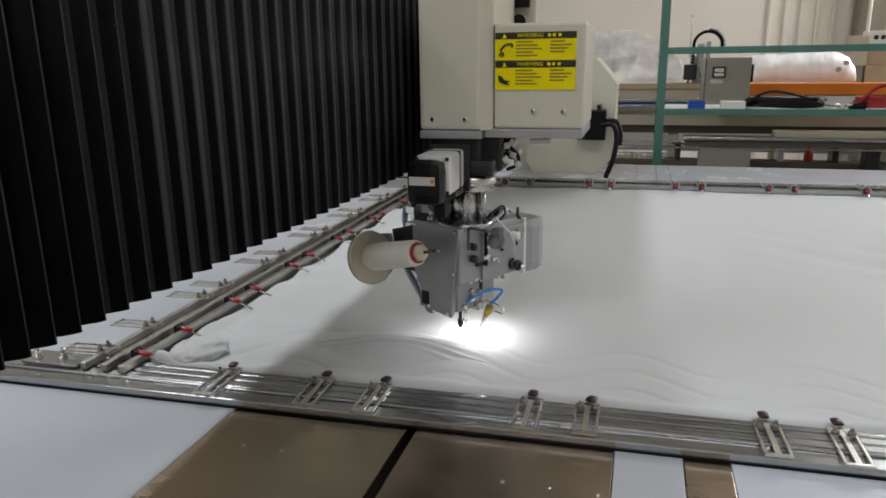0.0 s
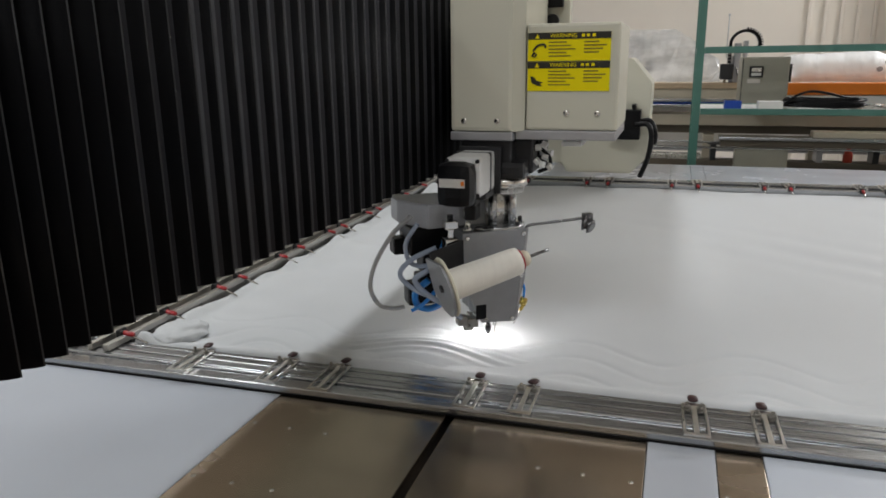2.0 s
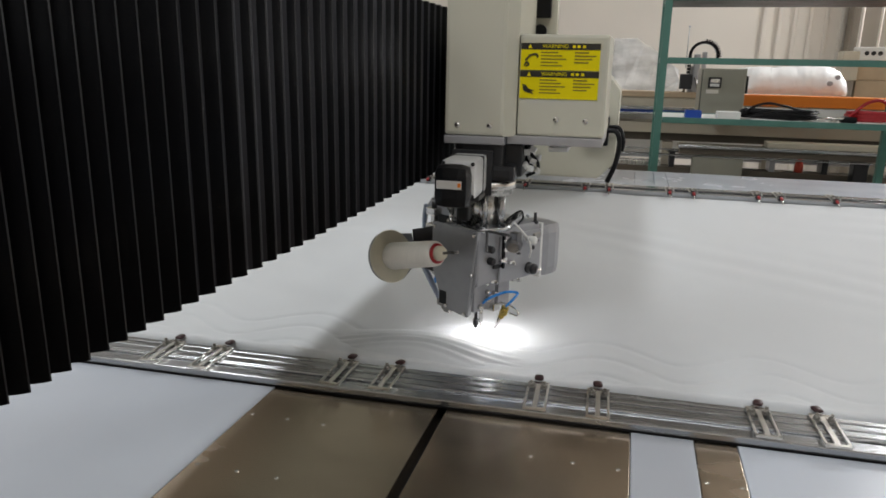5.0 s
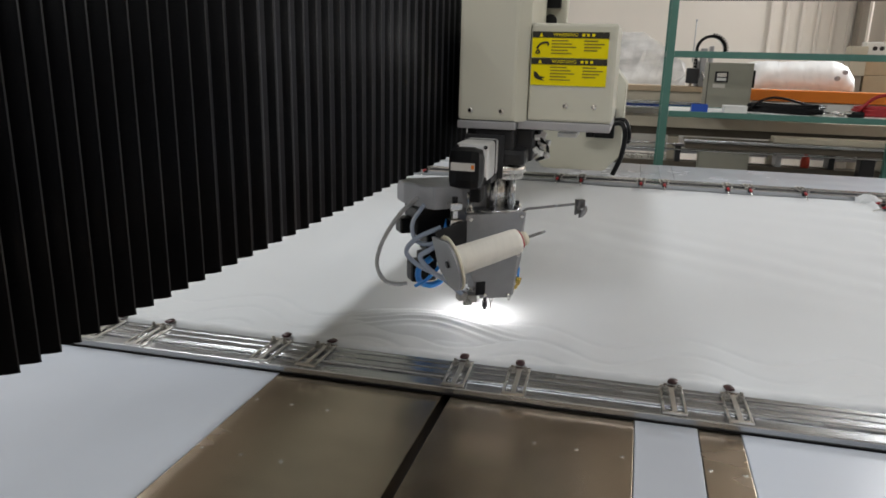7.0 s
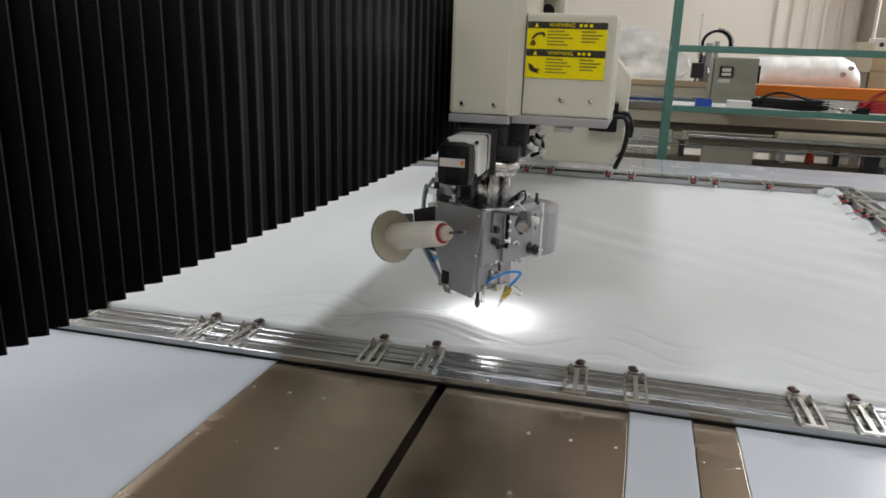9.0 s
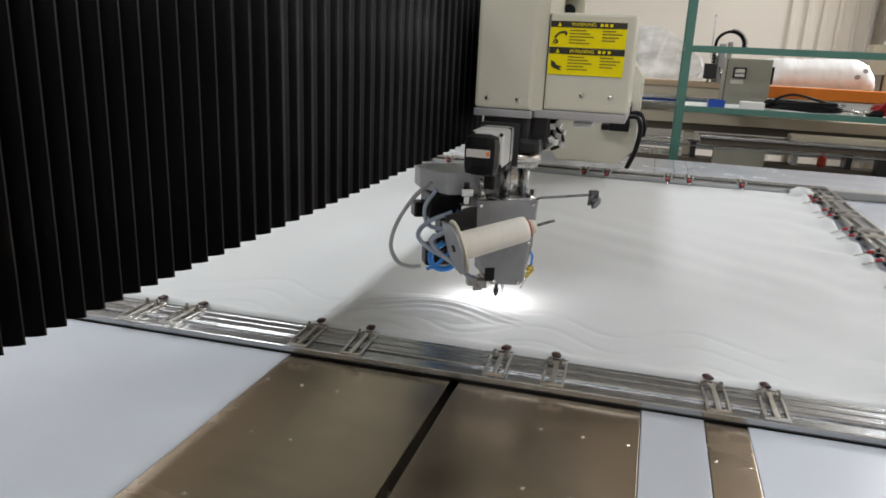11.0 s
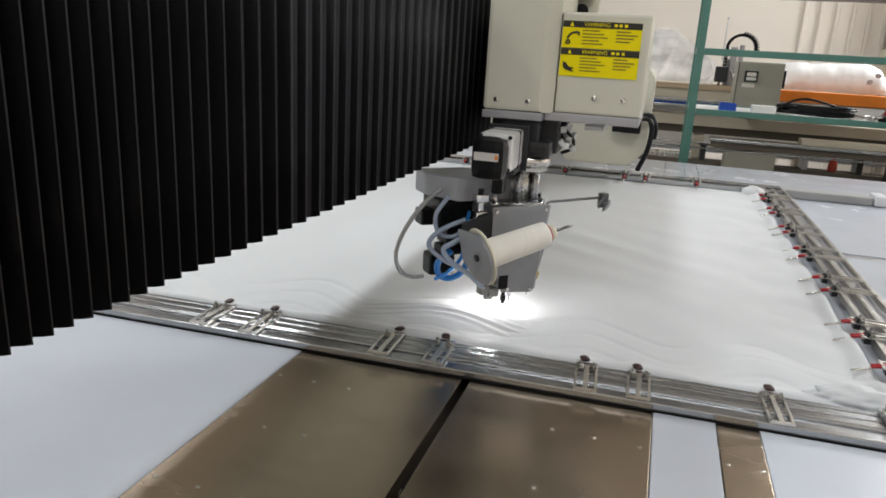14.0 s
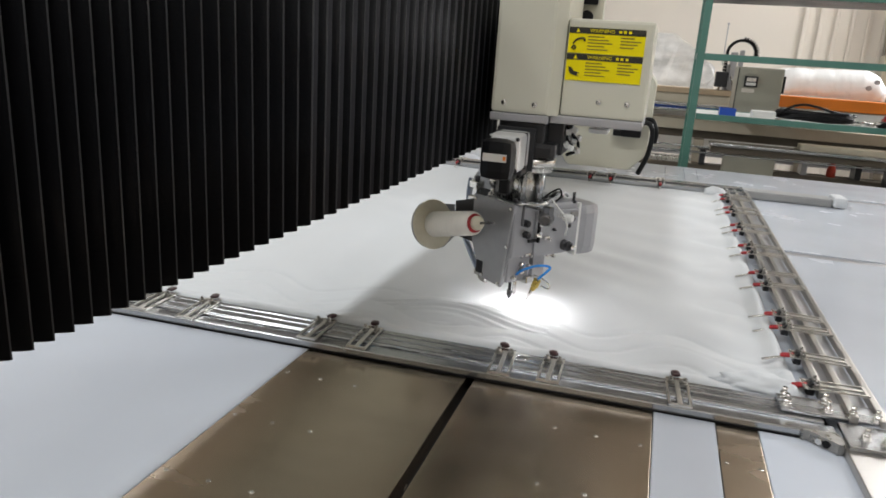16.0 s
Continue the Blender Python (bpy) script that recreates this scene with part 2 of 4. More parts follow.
deck("white_board", -2.6, -0.0605, -1.3, 2.5, WHITE_BOARD, "glossy white laminate board")
plate_a = deck("steel_plate", -0.0595, 0.179, -1.3, 1.93, STEEL, "brushed steel needle plate")
plate_b = deck("steel_plate", 0.1915, 0.4305, -1.3, 1.93, STEEL, "brushed steel needle plate")
deck("white_board", 0.4317, 0.5072, -1.3, 2.5, WHITE_BOARD, "narrow white laminate strip")
deck("white_board", -0.0595, 0.4305, 1.932, 2.5, WHITE_BOARD, "glossy white laminate board")
deck("white_board", 0.5084, 0.5585, 1.932, 2.5, WHITE_BOARD, "glossy white laminate board")
plate_c = deck("steel_plate", 0.5084, 0.5585, -1.3, 1.93, STEEL, "narrow brushed steel strip")
deck("white_board", 0.5598, 2.9, -1.3, 1.083, WHITE_BOARD, "glossy white laminate board")
deck("white_board", 0.5598, 2.9, 1.128, 2.02, WHITE_BOARD, "glossy white laminate board")
deck("white_board", 0.5598, 2.9, 2.075, 2.5, WHITE_BOARD, "glossy white laminate board")
part("joint_cover", boxes((0.5598, 2.9, 1.0838, 1.1272, 0.7752, 0.797), (0.5598, 2.9, 2.0208, 2.0742, 0.7752, 0.797)), LIP, table, "grey joint strip between boards")

def screw_mesh():
    bm = bmesh.new()
    lathe(bm, (0, 0, 0), (0, 0, 1), ((-0.0008, 0.0029), (0.0004, 0.0028), (0.0008, 0.0020), (0.0008, 0.001)), n=14)
    box(bm, -0.0018, 0.0018, -0.0004, 0.0004, 0.0007, 0.0012)
    return finish("screw", bm, CHROME)


SCREW = screw_mesh()
for row in range(4):
    y = 0.0 - 0.126 * row
    for owner, xs in ((plate_a, (-0.05, 0.0, 0.05)), (plate_b, (0.316, 0.366, 0.418)), (plate_c, (0.515, 0.5515))):
        for x in xs:
            shared("screw", SCREW, owner, pose(x, y, TOP + 0.0002, 0, 0, random.uniform(0, 90)))

# ---- the sliding cloth frame (its own space: x along the near rail, y away) ----
SKEW = 1.55
cloth_frame = thing("quilting_machine_frame", "sliding aluminium quilting frame with toggle clamps on the table", "frame")
NX0, NX1 = -0.62, 1.60


def rail(name, rows, material, label=""):
    return part(name, boxes(*rows, bevel=0.0016), material, cloth_frame, label)


rail("near_rail", [(NX0, 1.6105, 0.083, 0.1080, 0.8016, 0.8120)], ALU, "broad aluminium front extrusion")
rail("near_rail", [(NX0, NX1, 0.1090, 0.1130, 0.8030, 0.8152)], ALU, "bright raised ridge of the rail")
rail("near_rail", [(NX0, NX1, 0.1165, 0.1312, 0.8030, 0.8143)], ALU)
rail("near_rail", [(NX0, NX1, 0.1346, 0.1490, 0.8030, 0.8143)], ALU)
rail("near_rail", [(NX0, NX1, 0.1524, 0.1640, 0.8030, 0.8143)], ALU)
rail("slot_strip", [(NX0, NX1, 0.1132, 0.1163, 0.8030, 0.8095), (NX0, NX1, 0.1314, 0.1344, 0.8030, 0.8095), (NX0, NX1, 0.1492, 0.1522, 0.8030, 0.8095)], BLACK, "dark slots between the bars")
# black strips in the gap; the front one blocks the rail's reflection in the plates
rail("under_strip", [(NX0, 1.6105, 0.0814, 0.0828, 0.8004, 0.8032), (NX0, 1.6105, 0.0836, 0.16, 0.8004, 0.8014)], BLACK, "black strip under the rail")
FAR = -0.10
rail("far_rail", [(NX0, 1.70, 1.872 + FAR, 1.892 + FAR, 0.8012, 0.830)], ALU)
rail("far_rail", [(NX0, 1.70, 1.90 + FAR, 1.922 + FAR, 0.8012, 0.8205)], ALU)
rail("far_rail", [(NX0, 1.70, 1.93 + FAR, 1.975 + FAR, 0.8012, 0.832)], ALU)
# the side rails lean a little against the near one
LEAN = 0.023


def side_rail(name, x0, x1, y0, y1, z0, z1, at, material):
    bm = boxes((x0, x1, y0, y1, z0, z1), bevel=0.0016)
    for v in bm.verts:
        v.co.x += LEAN * (v.co.y - at)
    return part(name, bm, material, cloth_frame)


for x0, x1 in ((1.609, 1.619), (1.636, 1.646), (1.671, 1.681)):
    side_rail("side_rail", x0, x1, 0.175 if x0 < 1.62 else 0.115, 1.90, 0.8157, 0.8265, 0.41, ALU_SIDE)
side_rail("side_channel", 1.6195, 1.6705, 0.17, 1.765, 0.8012, 0.8150, 0.41, LIP)
rail("side_rail", [(1.6118, 1.672, -0.42, 0.082, 0.8012, 0.812)], ALU_SIDE)
for x0, x1 in ((-0.263, -0.253), (-0.292, -0.283), (-0.327, -0.318)):
    side_rail("side_rail", x0, x1, 0.118, 1.90, 0.8157, 0.8265, 0.12, ALU_SIDE)
side_rail("side_channel", -0.322, -0.258, 0.17, 1.765, 0.8012, 0.8150, 0.12, NUT_STEEL)
COVER = mat("matt_grey_cover", (0.30, 0.30, 0.30), 0.6, grain=20, vary=0.1)
# the cover that carries on past the far corner
bm = bmesh.new()
box(bm, 1.702, 1.985, 1.825, 1.895, 0.8012, 0.829, bevel=0.006)
part("rail_cover", bm, COVER, cloth_frame, "matt grey rail cover")
bm = bmesh.new()
box(bm, 1.986, 2.03, 1.815, 1.905, 0.8012, 0.838, bevel=0.012)
part("rail_cover_end", bm, CLOTH, cloth_frame, "white padded rail end")


def corner_plate(x0, x1, y0, y1, z):
    bm = bmesh.new()
    box(bm, x0, x1, y0, y1, z, z + 0.005, bevel=0.001)
    ob = part("corner_plate", bm, ALU, cloth_frame, "flat steel corner plate")
    return ob


def bolt_mesh():
    bm = bmesh.new()
    cyl(bm, (0, 0, 0), (0, 0, 0.0015), 0.0075, n=16)
    cyl(bm, (0, 0, 0.0015), (0, 0, 0.008), 0.0055, n=6)
    cyl(bm, (0, 0, 0.008), (0, 0, 0.015), 0.0032, n=10)
    return finish("bolt", bm, CHROME)


BOLT = bolt_mesh()
for x0, x1, spots in ((1.549, 1.676, ((1.557, 0.152), (1.557, 0.131), (1.607, 0.152), (1.606, 0.131), (1.634, 0.125), (1.662, 0.125), (1.637, 0.075), (1.659, 0.07))),
                      (-0.43, -0.262, ((-0.418, 0.137), (-0.376, 0.141)))):
    cp = corner_plate(x0, x1, 0.118, 0.1635, 0.8153) if x0 > 0 else corner_plate(x0, -0.335, 0.118, 0.160, 0.8153)
    for bx, by in spots:
        shared("bolt", BOLT, cp, Matrix.Translation((bx, by, 0.8203 if by > 0.1 else 0.8175)))
corner_plate(1.6145, 1.670, 0.05, 0.1115, 0.8125)
# cast corner bracket
bm = bmesh.new()
prism(bm, ((1.568, 0.0825), (1.611, 0.0825), (1.611, 0.054), (1.604, 0.054), (1.600, 0.058), (1.576, 0.0775), (1.568, 0.0775)), 0.8010, 0.8148, "xy")
corner = part("corner_bracket", bm, NUT_STEEL, cloth_frame, "cast grey corner bracket")
part("bracket_bolt", cyls(((1.5870, 0.0690, 0.8078), (1.5845, 0.0658, 0.8078), 0.0042), n=6), CHROME, corner, "bolt sunk in the bracket")
part("bracket_hole", cyls(((1.5935, 0.0636, 0.8075), (1.5922, 0.0620, 0.8075), 0.0046)), BLACK, corner)


def clamp_meshes():
    plate = bmesh.new()
    for x0, x1, y0, y1 in ((-0.0150, -0.0122, -0.076, -0.004), (0.0122, 0.0150, -0.076, -0.004), (-0.0030, 0.0030, -0.0715, -0.004),
                           (-0.0150, 0.0150, -0.0765, -0.0720), (-0.0150, 0.0150, -0.0035, 0.005)):
        box(plate, x0, x1, y0, y1, 0, 0.0026)
    body = bmesh.new()
    box(body, -0.008, 0.008, 0.007, 0.018, -0.012, 0.004, bevel=0.002)
    cyl(body, (-0.009, 0.012, 0.004), (0.009, 0.012, 0.004), 0.003, n=10)
    nut = bmesh.new()
    cyl(nut, (0, 0, 0.0026), (0, 0, 0.0036), 0.0055, n=14)
    cyl(nut, (0, 0, 0.0036), (0, 0, 0.0078), 0.0042, n=6)
    cyl(nut, (0, 0, 0.0078), (0, 0, 0.0115), 0.0024, n=8)
    lever = bmesh.new()
    sweep(lever, ((0, 0.010, 0.006), (0, 0.024, 0.0055), (0, 0.040, 0.0005), (0.0005, 0.060, -0.0065)), 0.0019, n=8, steps=4)
    box(lever, -0.005, 0.005, 0.008, 0.016, 0.001, 0.009, bevel=0.0008)
    grip = bmesh.new()
    lathe(grip, (0, 0.008, 0.0105), (0, 1, -0.24), ((0.007, 0.003), (0.0085, 0.0042), (0.018, 0.0046), (0.027, 0.0042), (0.029, 0.0024)), n=16)
    for v in grip.verts:
        v.co.z = 0.0105 + (v.co.z - 0.0105) * 0.75
        v.co.x *= 1.15
    near = bmesh.new()
    lathe(near, (0, 0.004, 0.0055), (0, 1, 0.05), ((0, 0.0022), (0.0012, 0.0042), (0.007, 0.0047), (0.013, 0.0042), (0.0145, 0.0022)), n=18)
    for v in near.verts:
        v.co.z = 0.0050 + (v.co.z - 0.0055) * 0.55
        v.co.x *= 1.45
    return (finish("clamp", plate, CLAMP_STEEL), finish("clamp_body", body, DARK_STEEL), finish("clamp_nut", nut, NUT_STEEL),
            finish("clamp_lever", lever, CHROME), finish("grip", grip, RED), finish("grip_short", near, MAROON))


C_PLATE, C_BODY, C_NUT, C_LEVER, C_GRIP, C_KNOB = clamp_meshes()


def clamp(x, y, z, turn, near=False, slide=0.0):
    """slide: how far the lever stands along the slotted plate."""
    c = shared("toggle_clamp", C_PLATE, cloth_frame, pose(x, y, z, random.uniform(-1.5, 1.5), 0, turn + random.uniform(-2.5, 2.5)))
    tagged(c, "slotted nickel clamp plate with dark red grip" if near else "slotted nickel clamp plate with red lever")
    if not near:
        shared("clamp_body", C_BODY, c, Matrix.Translation((0, slide, 0)))
    for nx in (-0.0088, 0.0088):
        shared("nut", C_NUT, c, Matrix.Translation((nx, -0.012, 0)) @ pose(0, 0, 0, 0, 0, random.uniform(0, 60)))
    if near:
        shared("grip", C_KNOB, c, pose(0, 0.002, 0, 0, 0, random.uniform(-25, 25)))
    else:
        shared("lever", C_LEVER, c, Matrix.Translation((0, slide, -0.0085)))
        shared("grip", C_GRIP, c, Matrix.Translation((0, slide, -0.0085)))


ROW_X = (-0.106, 0.038, 0.122, 0.327, 0.399, 0.609, 0.691, 0.896, 0.974, 1.181, 1.252, 1.421)
for x in ROW_X:
    clamp(x, 0.1565, 0.8157, 0, near=True)
for x in ROW_X[1:]:
    clamp(x, 1.882 + FAR, 0.8335, 180)
for y in (0.19, 0.297, 0.42, 0.487, 0.665, 0.752, 0.918, 0.99, 1.155, 1.225, 1.40, 1.47, 1.62, 1.69):
    clamp(1.5925 + LEAN * (y - 0.3), y, 0.8275, 90, slide=-0.019)
for y in (0.165, 0.27, 0.42, 0.492, 0.656, 0.735, 0.90, 0.97, 1.14, 1.21, 1.38, 1.45, 1.62):
    clamp(-0.3065 + LEAN * (y - 0.28), y, 0.8275, -90, slide=0.031)

# ---- the cloth ----
def stitch_y(x):
    """The wavy seam that the needle follows, in the frame's space."""
    return 0.321 + 0.031 * math.sin(2 * math.pi * (x - 0.19) / 0.2415 + 1.1)


CLOTH_FAR = 1.768


def cloth_left(y):
    return -0.250 + LEAN * (y - 0.15)


def cloth_right(y):
    return 1.589 + LEAN * (y - 0.2)


def cloth_height(x, y):
    e = min(x - cloth_left(y), cloth_right(y) - x)
    n, f = y - 0.163, CLOTH_FAR - y
    z = 0.811
    z += 0.0045 * noise.noise((x * 2.1, y * 1.5, 3.1)) + 0.0022 * noise.noise((x * 6.5, y * 4.0, 7.7))
    z += 0.0011 * noise.noise((x * 18, y * 7, 1.2))
    # soft roll where the cloth is tucked over the bars
    for d, h in ((n, 0.0085), (e, 0.010 if x < 0.6 else 0.012), (f, 0.006)):
        z += h * math.exp(-((d - 0.016) / 0.014) ** 2) * (0.8 + 0.35 * noise.noise((x * 14, y * 14, 0.4)))
        z -= 0.012 * math.exp(-(d / 0.006) ** 2)
    # drag folds that fan out from the clamped edges
    z += 0.0055 * math.exp(-e / 0.18) * math.sin(34 * y + 16 * x + 3 * noise.noise((x * 3, y * 5, 5)))
    z += 0.0012 * math.exp(-n / 0.07) * math.sin(60 * x + 4 * noise.noise((x * 5, y * 3, 2)))
    z += 0.012 * math.exp(-((e - 0.08) / 0.08) ** 2) * noise.noise((x * 9 + 3 * y, y * 11, 2.7))
    # slack creases running slantwise over the far part
    q = 0.55 * (x - 1.0) + 0.84 * (y - 0.95)
    z += 0.0028 * math.exp(-(q / 0.13) ** 2) * math.exp(-((x - 1.05) / 0.4) ** 2) * math.sin(52 * q + 1.4 * noise.noise((x * 3, y * 3, 4)))
    # quilted seams
    for k in (0, 1, 2):
        s = y - (stitch_y(x) - 0.062 * k)
        z -= 0.0022 * math.exp(-(s / 0.006) ** 2) * (1 if y > 0.2 else 0.3)
    return max(z, 0.8035)


def build_cloth():
    nx, ny = 330, 230
    vs, fs = [], []
    for j in range(ny + 1):
        v = j / ny
        y = 0.163 + (CLOTH_FAR - 0.163) * v ** 1.7
        for i in range(nx + 1):
            x = cloth_left(y) + (cloth_right(y) - cloth_left(y)) * i / nx
            yy = y
            if v < 0.03:
                yy += 0.006 * noise.noise((x * 11, 0.3, 8))
            vs.append((x, yy, cloth_height(x, y)))
    for j in range(ny):
        for i in range(nx):
            a = j * (nx + 1) + i
            fs.append((a, a + 1, a + nx + 2, a + nx + 1))
    me = bpy.data.meshes.new("cloth")
    me.from_pydata(vs, [], fs)
    me.polygons.foreach_set("use_smooth", [True] * len(fs))
    me.materials.append(CLOTH)
    return me


cloth = part("cloth", build_cloth(), CLOTH, cloth_frame, "white padded quilt cloth stretched in the frame")
# bunched cloth at the frame's corners
def bunch(name, cx, cy, size, seed):
    bm = bmesh.new()
    bmesh.ops.create_icosphere(bm, subdivisions=4, radius=1)
    for v in bm.verts:
        d = 1 + 0.28 * noise.noise(v.co * 2.3 + Vector((seed, 0, 0))) + 0.12 * noise.noise(v.co * 6 + Vector((0, seed, 0)))
        v.co = Vector((cx + v.co.x * d * size[0], cy + v.co.y * d * size[1], 0.812 + v.co.z * d * size[2]))
    for f in bm.faces:
        f.smooth = True
    return part(name, bm, CLOTH, cloth_frame, "bunched white cloth corner")


bunch("cloth_corner", -0.20, 0.222, (0.042, 0.05, 0.015), 3)
bunch("cloth_corner", 1.535, 0.195, (0.06, 0.022, 0.018), 9)
bunch("cloth_corner", 1.60, 1.735, (0.04, 0.03, 0.03), 5)


def fold_height(x, y):
    """Cloth pushed up in soft waves beside the needle; x, y from the needle's axis."""
    u, v = (x + 0.085) / 0.235, (y + 0.040) / 0.10
    r = u * u + v * v
    env = max(0.0, 1 - r) ** 1.4
    crest = y + 0.052 - 0.018 * math.sin((x + 0.17) * 21)
    w = 0.80 + 0.115 * math.cos(crest * 300) * math.exp(-(crest / 0.028) ** 2) + 0.05 * noise.noise((x * 22, y * 40, 1))
    return 0.8020 + 0.0220 * env * w


def build_fold():
    nx, ny = 160, 130
    vs, fs = [], []
    for j in range(ny + 1):
        for i in range(nx + 1):
            x, y = -0.34 + 0.52 * i / nx, -0.14 + 0.21 * j / ny
            vs.append((x, y, fold_height(x, y)))
    for j in range(ny):
        for i in range(nx):
            a = j * (nx + 1) + i
            fs.append((a, a + 1, a + nx + 2, a + nx + 1))
    me = bpy.data.meshes.new("cloth_fold")
    me.from_pydata(vs, [], fs)
    me.polygons.foreach_set("use_smooth", [True] * len(fs))
    me.materials.append(CLOTH)
    return me


cloth_fold = tagged(new("cloth_fold", build_fold()), "soft rippled fold of white cloth under the needle", "cloth fold")

# ---- gantry beam, end housing and bellows ----
gantry = thing("gantry_beam", "cream enamelled gantry beam over the table", "gantry")
part("beam", boxes((-0.23, 0.060, -2.2, 2.45, 1.095, 1.328), bevel=0.006), CREAM, gantry)
part("beam_skirt", boxes((-0.23, -0.222, -2.2, 2.45, 1.068, 1.0945), bevel=0.002), CREAM, gantry, "cream lower skirt of the beam")
for y in (-2.32, 2.58):
    part("gantry_leg", boxes((-0.23, 0.06, y - 0.118, y + 0.118, 0, 1.36), bevel=0.006), CREAM, gantry)
bm = bmesh.new()
prism(bm, ((0.061, 0.90), (0.085, 0.865), (0.30, 0.865), (0.352, 0.92), (0.355, 1.166), (0.29, 1.245), (0.061, 1.245)), 1.78, 2.05)
bmesh.ops.bevel(bm, geom=list(bm.edges), offset=0.004, segments=2, affect="EDGES")
part("end_housing", bm, CREAM, gantry, "cream end housing with a cut corner")
part("connector", boxes((0.262, 0.328, 1.72, 1.778, 0.985, 1.082), (0.298, 0.312, 1.722, 1.778, 1.0825, 1.10), (0.235, 0.2615, 1.73, 1.778, 0.985, 1.005), bevel=0.004), BLACK, gantry, "black cable connector")
bm = bmesh.new()
sweep(bm, ((0.315, 1.72, 1.035), (0.352, 1.70, 1.037), (0.366, 1.69, 1.0), (0.358, 1.70, 0.93), (0.335, 1.72, 0.865)), 0.0085)
sweep(bm, ((0.315, 1.74, 1.045), (0.360, 1.72, 1.048), (0.378, 1.70, 1.01), (0.376, 1.71, 0.975)), 0.007)
part("cable", bm, BLACK, gantry, "thick black cable")
part("pale_bracket", boxes((0.10, 0.165, 1.74, 1.778, 1.03, 1.045), bevel=0.003), WHITE_STEEL, gantry, "pale bracket on the end housing")
part("housing_knob", cyls(((0.175, 1.765, 1.012), (0.175, 1.779, 1.012), 0.008), n=14), BLACK, gantry)

bellows = thing("bellows", "tall black pleated bellows guarding the gantry beam", "bellows")
PLEATS = []
TIP, ROOT_X, PLEAT_LOW, PLEAT_HIGH = 0.108, 0.085, 1.0815, 1.335
# lighter cloth colours that paint the light caught by pleat faces and tips
HALF_LIT = mat("half_lit_bellows_cloth", (0.036, 0.036, 0.041), 0.6, grain=25, vary=0.35, bump=0.1, bump_scale=300, spec=0.08)
LIT_BAND = mat("lit_bellows_cloth", (0.100, 0.100, 0.109), 0.6, grain=25, vary=0.35, bump=0.1, bump_scale=300, spec=0.10)
TIP_GLINT = mat("bellows_tip_glint", (0.014, 0.014, 0.016), 0.5, grain=60, vary=0.3, bump=0.1, bump_scale=300)


def pleat_mesh(pitch):
    """One fold: a broad face that swells out to its tip, with painted light, and a hidden one that turns back."""
    bm = bmesh.new()
    steps = (0, 0.2, 0.32, 0.44, 0.56, 0.68, 0.8, 0.9, 0.965)
    line = [(ROOT_X + (TIP - 0.0006 - ROOT_X) * (1 - (1 - t) ** 1.5), 0.93 * pitch * t) for t in steps]
    line += [(TIP - 0.0004, pitch * 0.915), (TIP, pitch * 0.935), (TIP - 0.0006, pitch * 0.955)]
    line += [(ROOT_X, pitch)]
    back = [(x - 0.0012, y) for x, y in line]
    prism(bm, line + back[::-1], PLEAT_LOW, PLEAT_HIGH, "xy")
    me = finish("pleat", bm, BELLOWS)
    me.materials.append(TIP_GLINT)
    me.materials.append(LIT_BAND)
    me.materials.append(HALF_LIT)
    # the painted light bands grow wider as the pleats open
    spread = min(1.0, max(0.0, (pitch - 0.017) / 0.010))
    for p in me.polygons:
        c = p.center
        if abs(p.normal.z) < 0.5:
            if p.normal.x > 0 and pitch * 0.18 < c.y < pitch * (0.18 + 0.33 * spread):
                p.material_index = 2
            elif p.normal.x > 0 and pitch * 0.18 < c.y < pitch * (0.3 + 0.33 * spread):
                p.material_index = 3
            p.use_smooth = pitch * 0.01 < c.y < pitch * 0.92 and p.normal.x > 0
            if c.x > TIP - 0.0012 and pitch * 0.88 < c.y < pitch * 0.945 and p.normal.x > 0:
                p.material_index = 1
    return me


def pitch_at(y):
    return float(np.interp(y, (-0.95, -0.6, -0.5, -0.42, -0.37, -0.3, -0.2, -0.1, 0.0, 0.1, 0.3), (0.0115, 0.012, 0.0135, 0.0160, 0.0190, 0.0226, 0.0267, 0.0283, 0.0305, 0.0327, 0.035)))


tips = [-0.132]
while tips[-1] < 0.47:
    tips.append(tips[-1] + pitch_at(tips[-1]))
while tips[0] > -0.95:
    tips.insert(0, tips[0] - pitch_at(tips[0] - 0.01))
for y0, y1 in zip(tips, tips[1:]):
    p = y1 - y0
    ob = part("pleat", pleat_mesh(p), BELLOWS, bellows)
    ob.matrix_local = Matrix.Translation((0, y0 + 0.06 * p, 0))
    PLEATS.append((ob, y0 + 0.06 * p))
part("bellows_back", boxes((0.0615, 0.083, -0.96, 0.45, 1.09, 1.33)), BELLOWS, bellows)

# ---- the sewing head (its own space: the needle's axis is the z axis) ----
head = thing("sewing_head", "cream quilting head with servo motor, thread cone and needle", "sewing head")
col = part("column", boxes((-0.058, 0.032, -0.034, 0.16, 1.148, 1.80), bevel=0.006), CREAM, head, "cream enamelled head column")
bm = bmesh.new()
prism(bm, ((0.030, -0.032), (0.046, -0.016), (0.046, 0.15), (0.030, 0.15)), 1.148, 1.80, "xy")
part("column_chamfer", bm, CREAM, head)
part("bottom_lip", boxes((-0.0585, 0.0325, -0.0345, 0.158, 1.1355, 1.1475), (0.0335, 0.172, -0.0185, 0.14, 1.1365, 1.1495), bevel=0.002), LIP, head, "grey bottom lip")
control = part("side_box", boxes((0.0475, 0.173, -0.018, 0.145, 1.150, 1.2925), bevel=0.004), CREAM, head, "cream side box with warning stickers")
part("back_plate", boxes((-0.05, 0.078, 0.175, 0.20, 1.15, 1.82), bevel=0.004), CREAM, head)
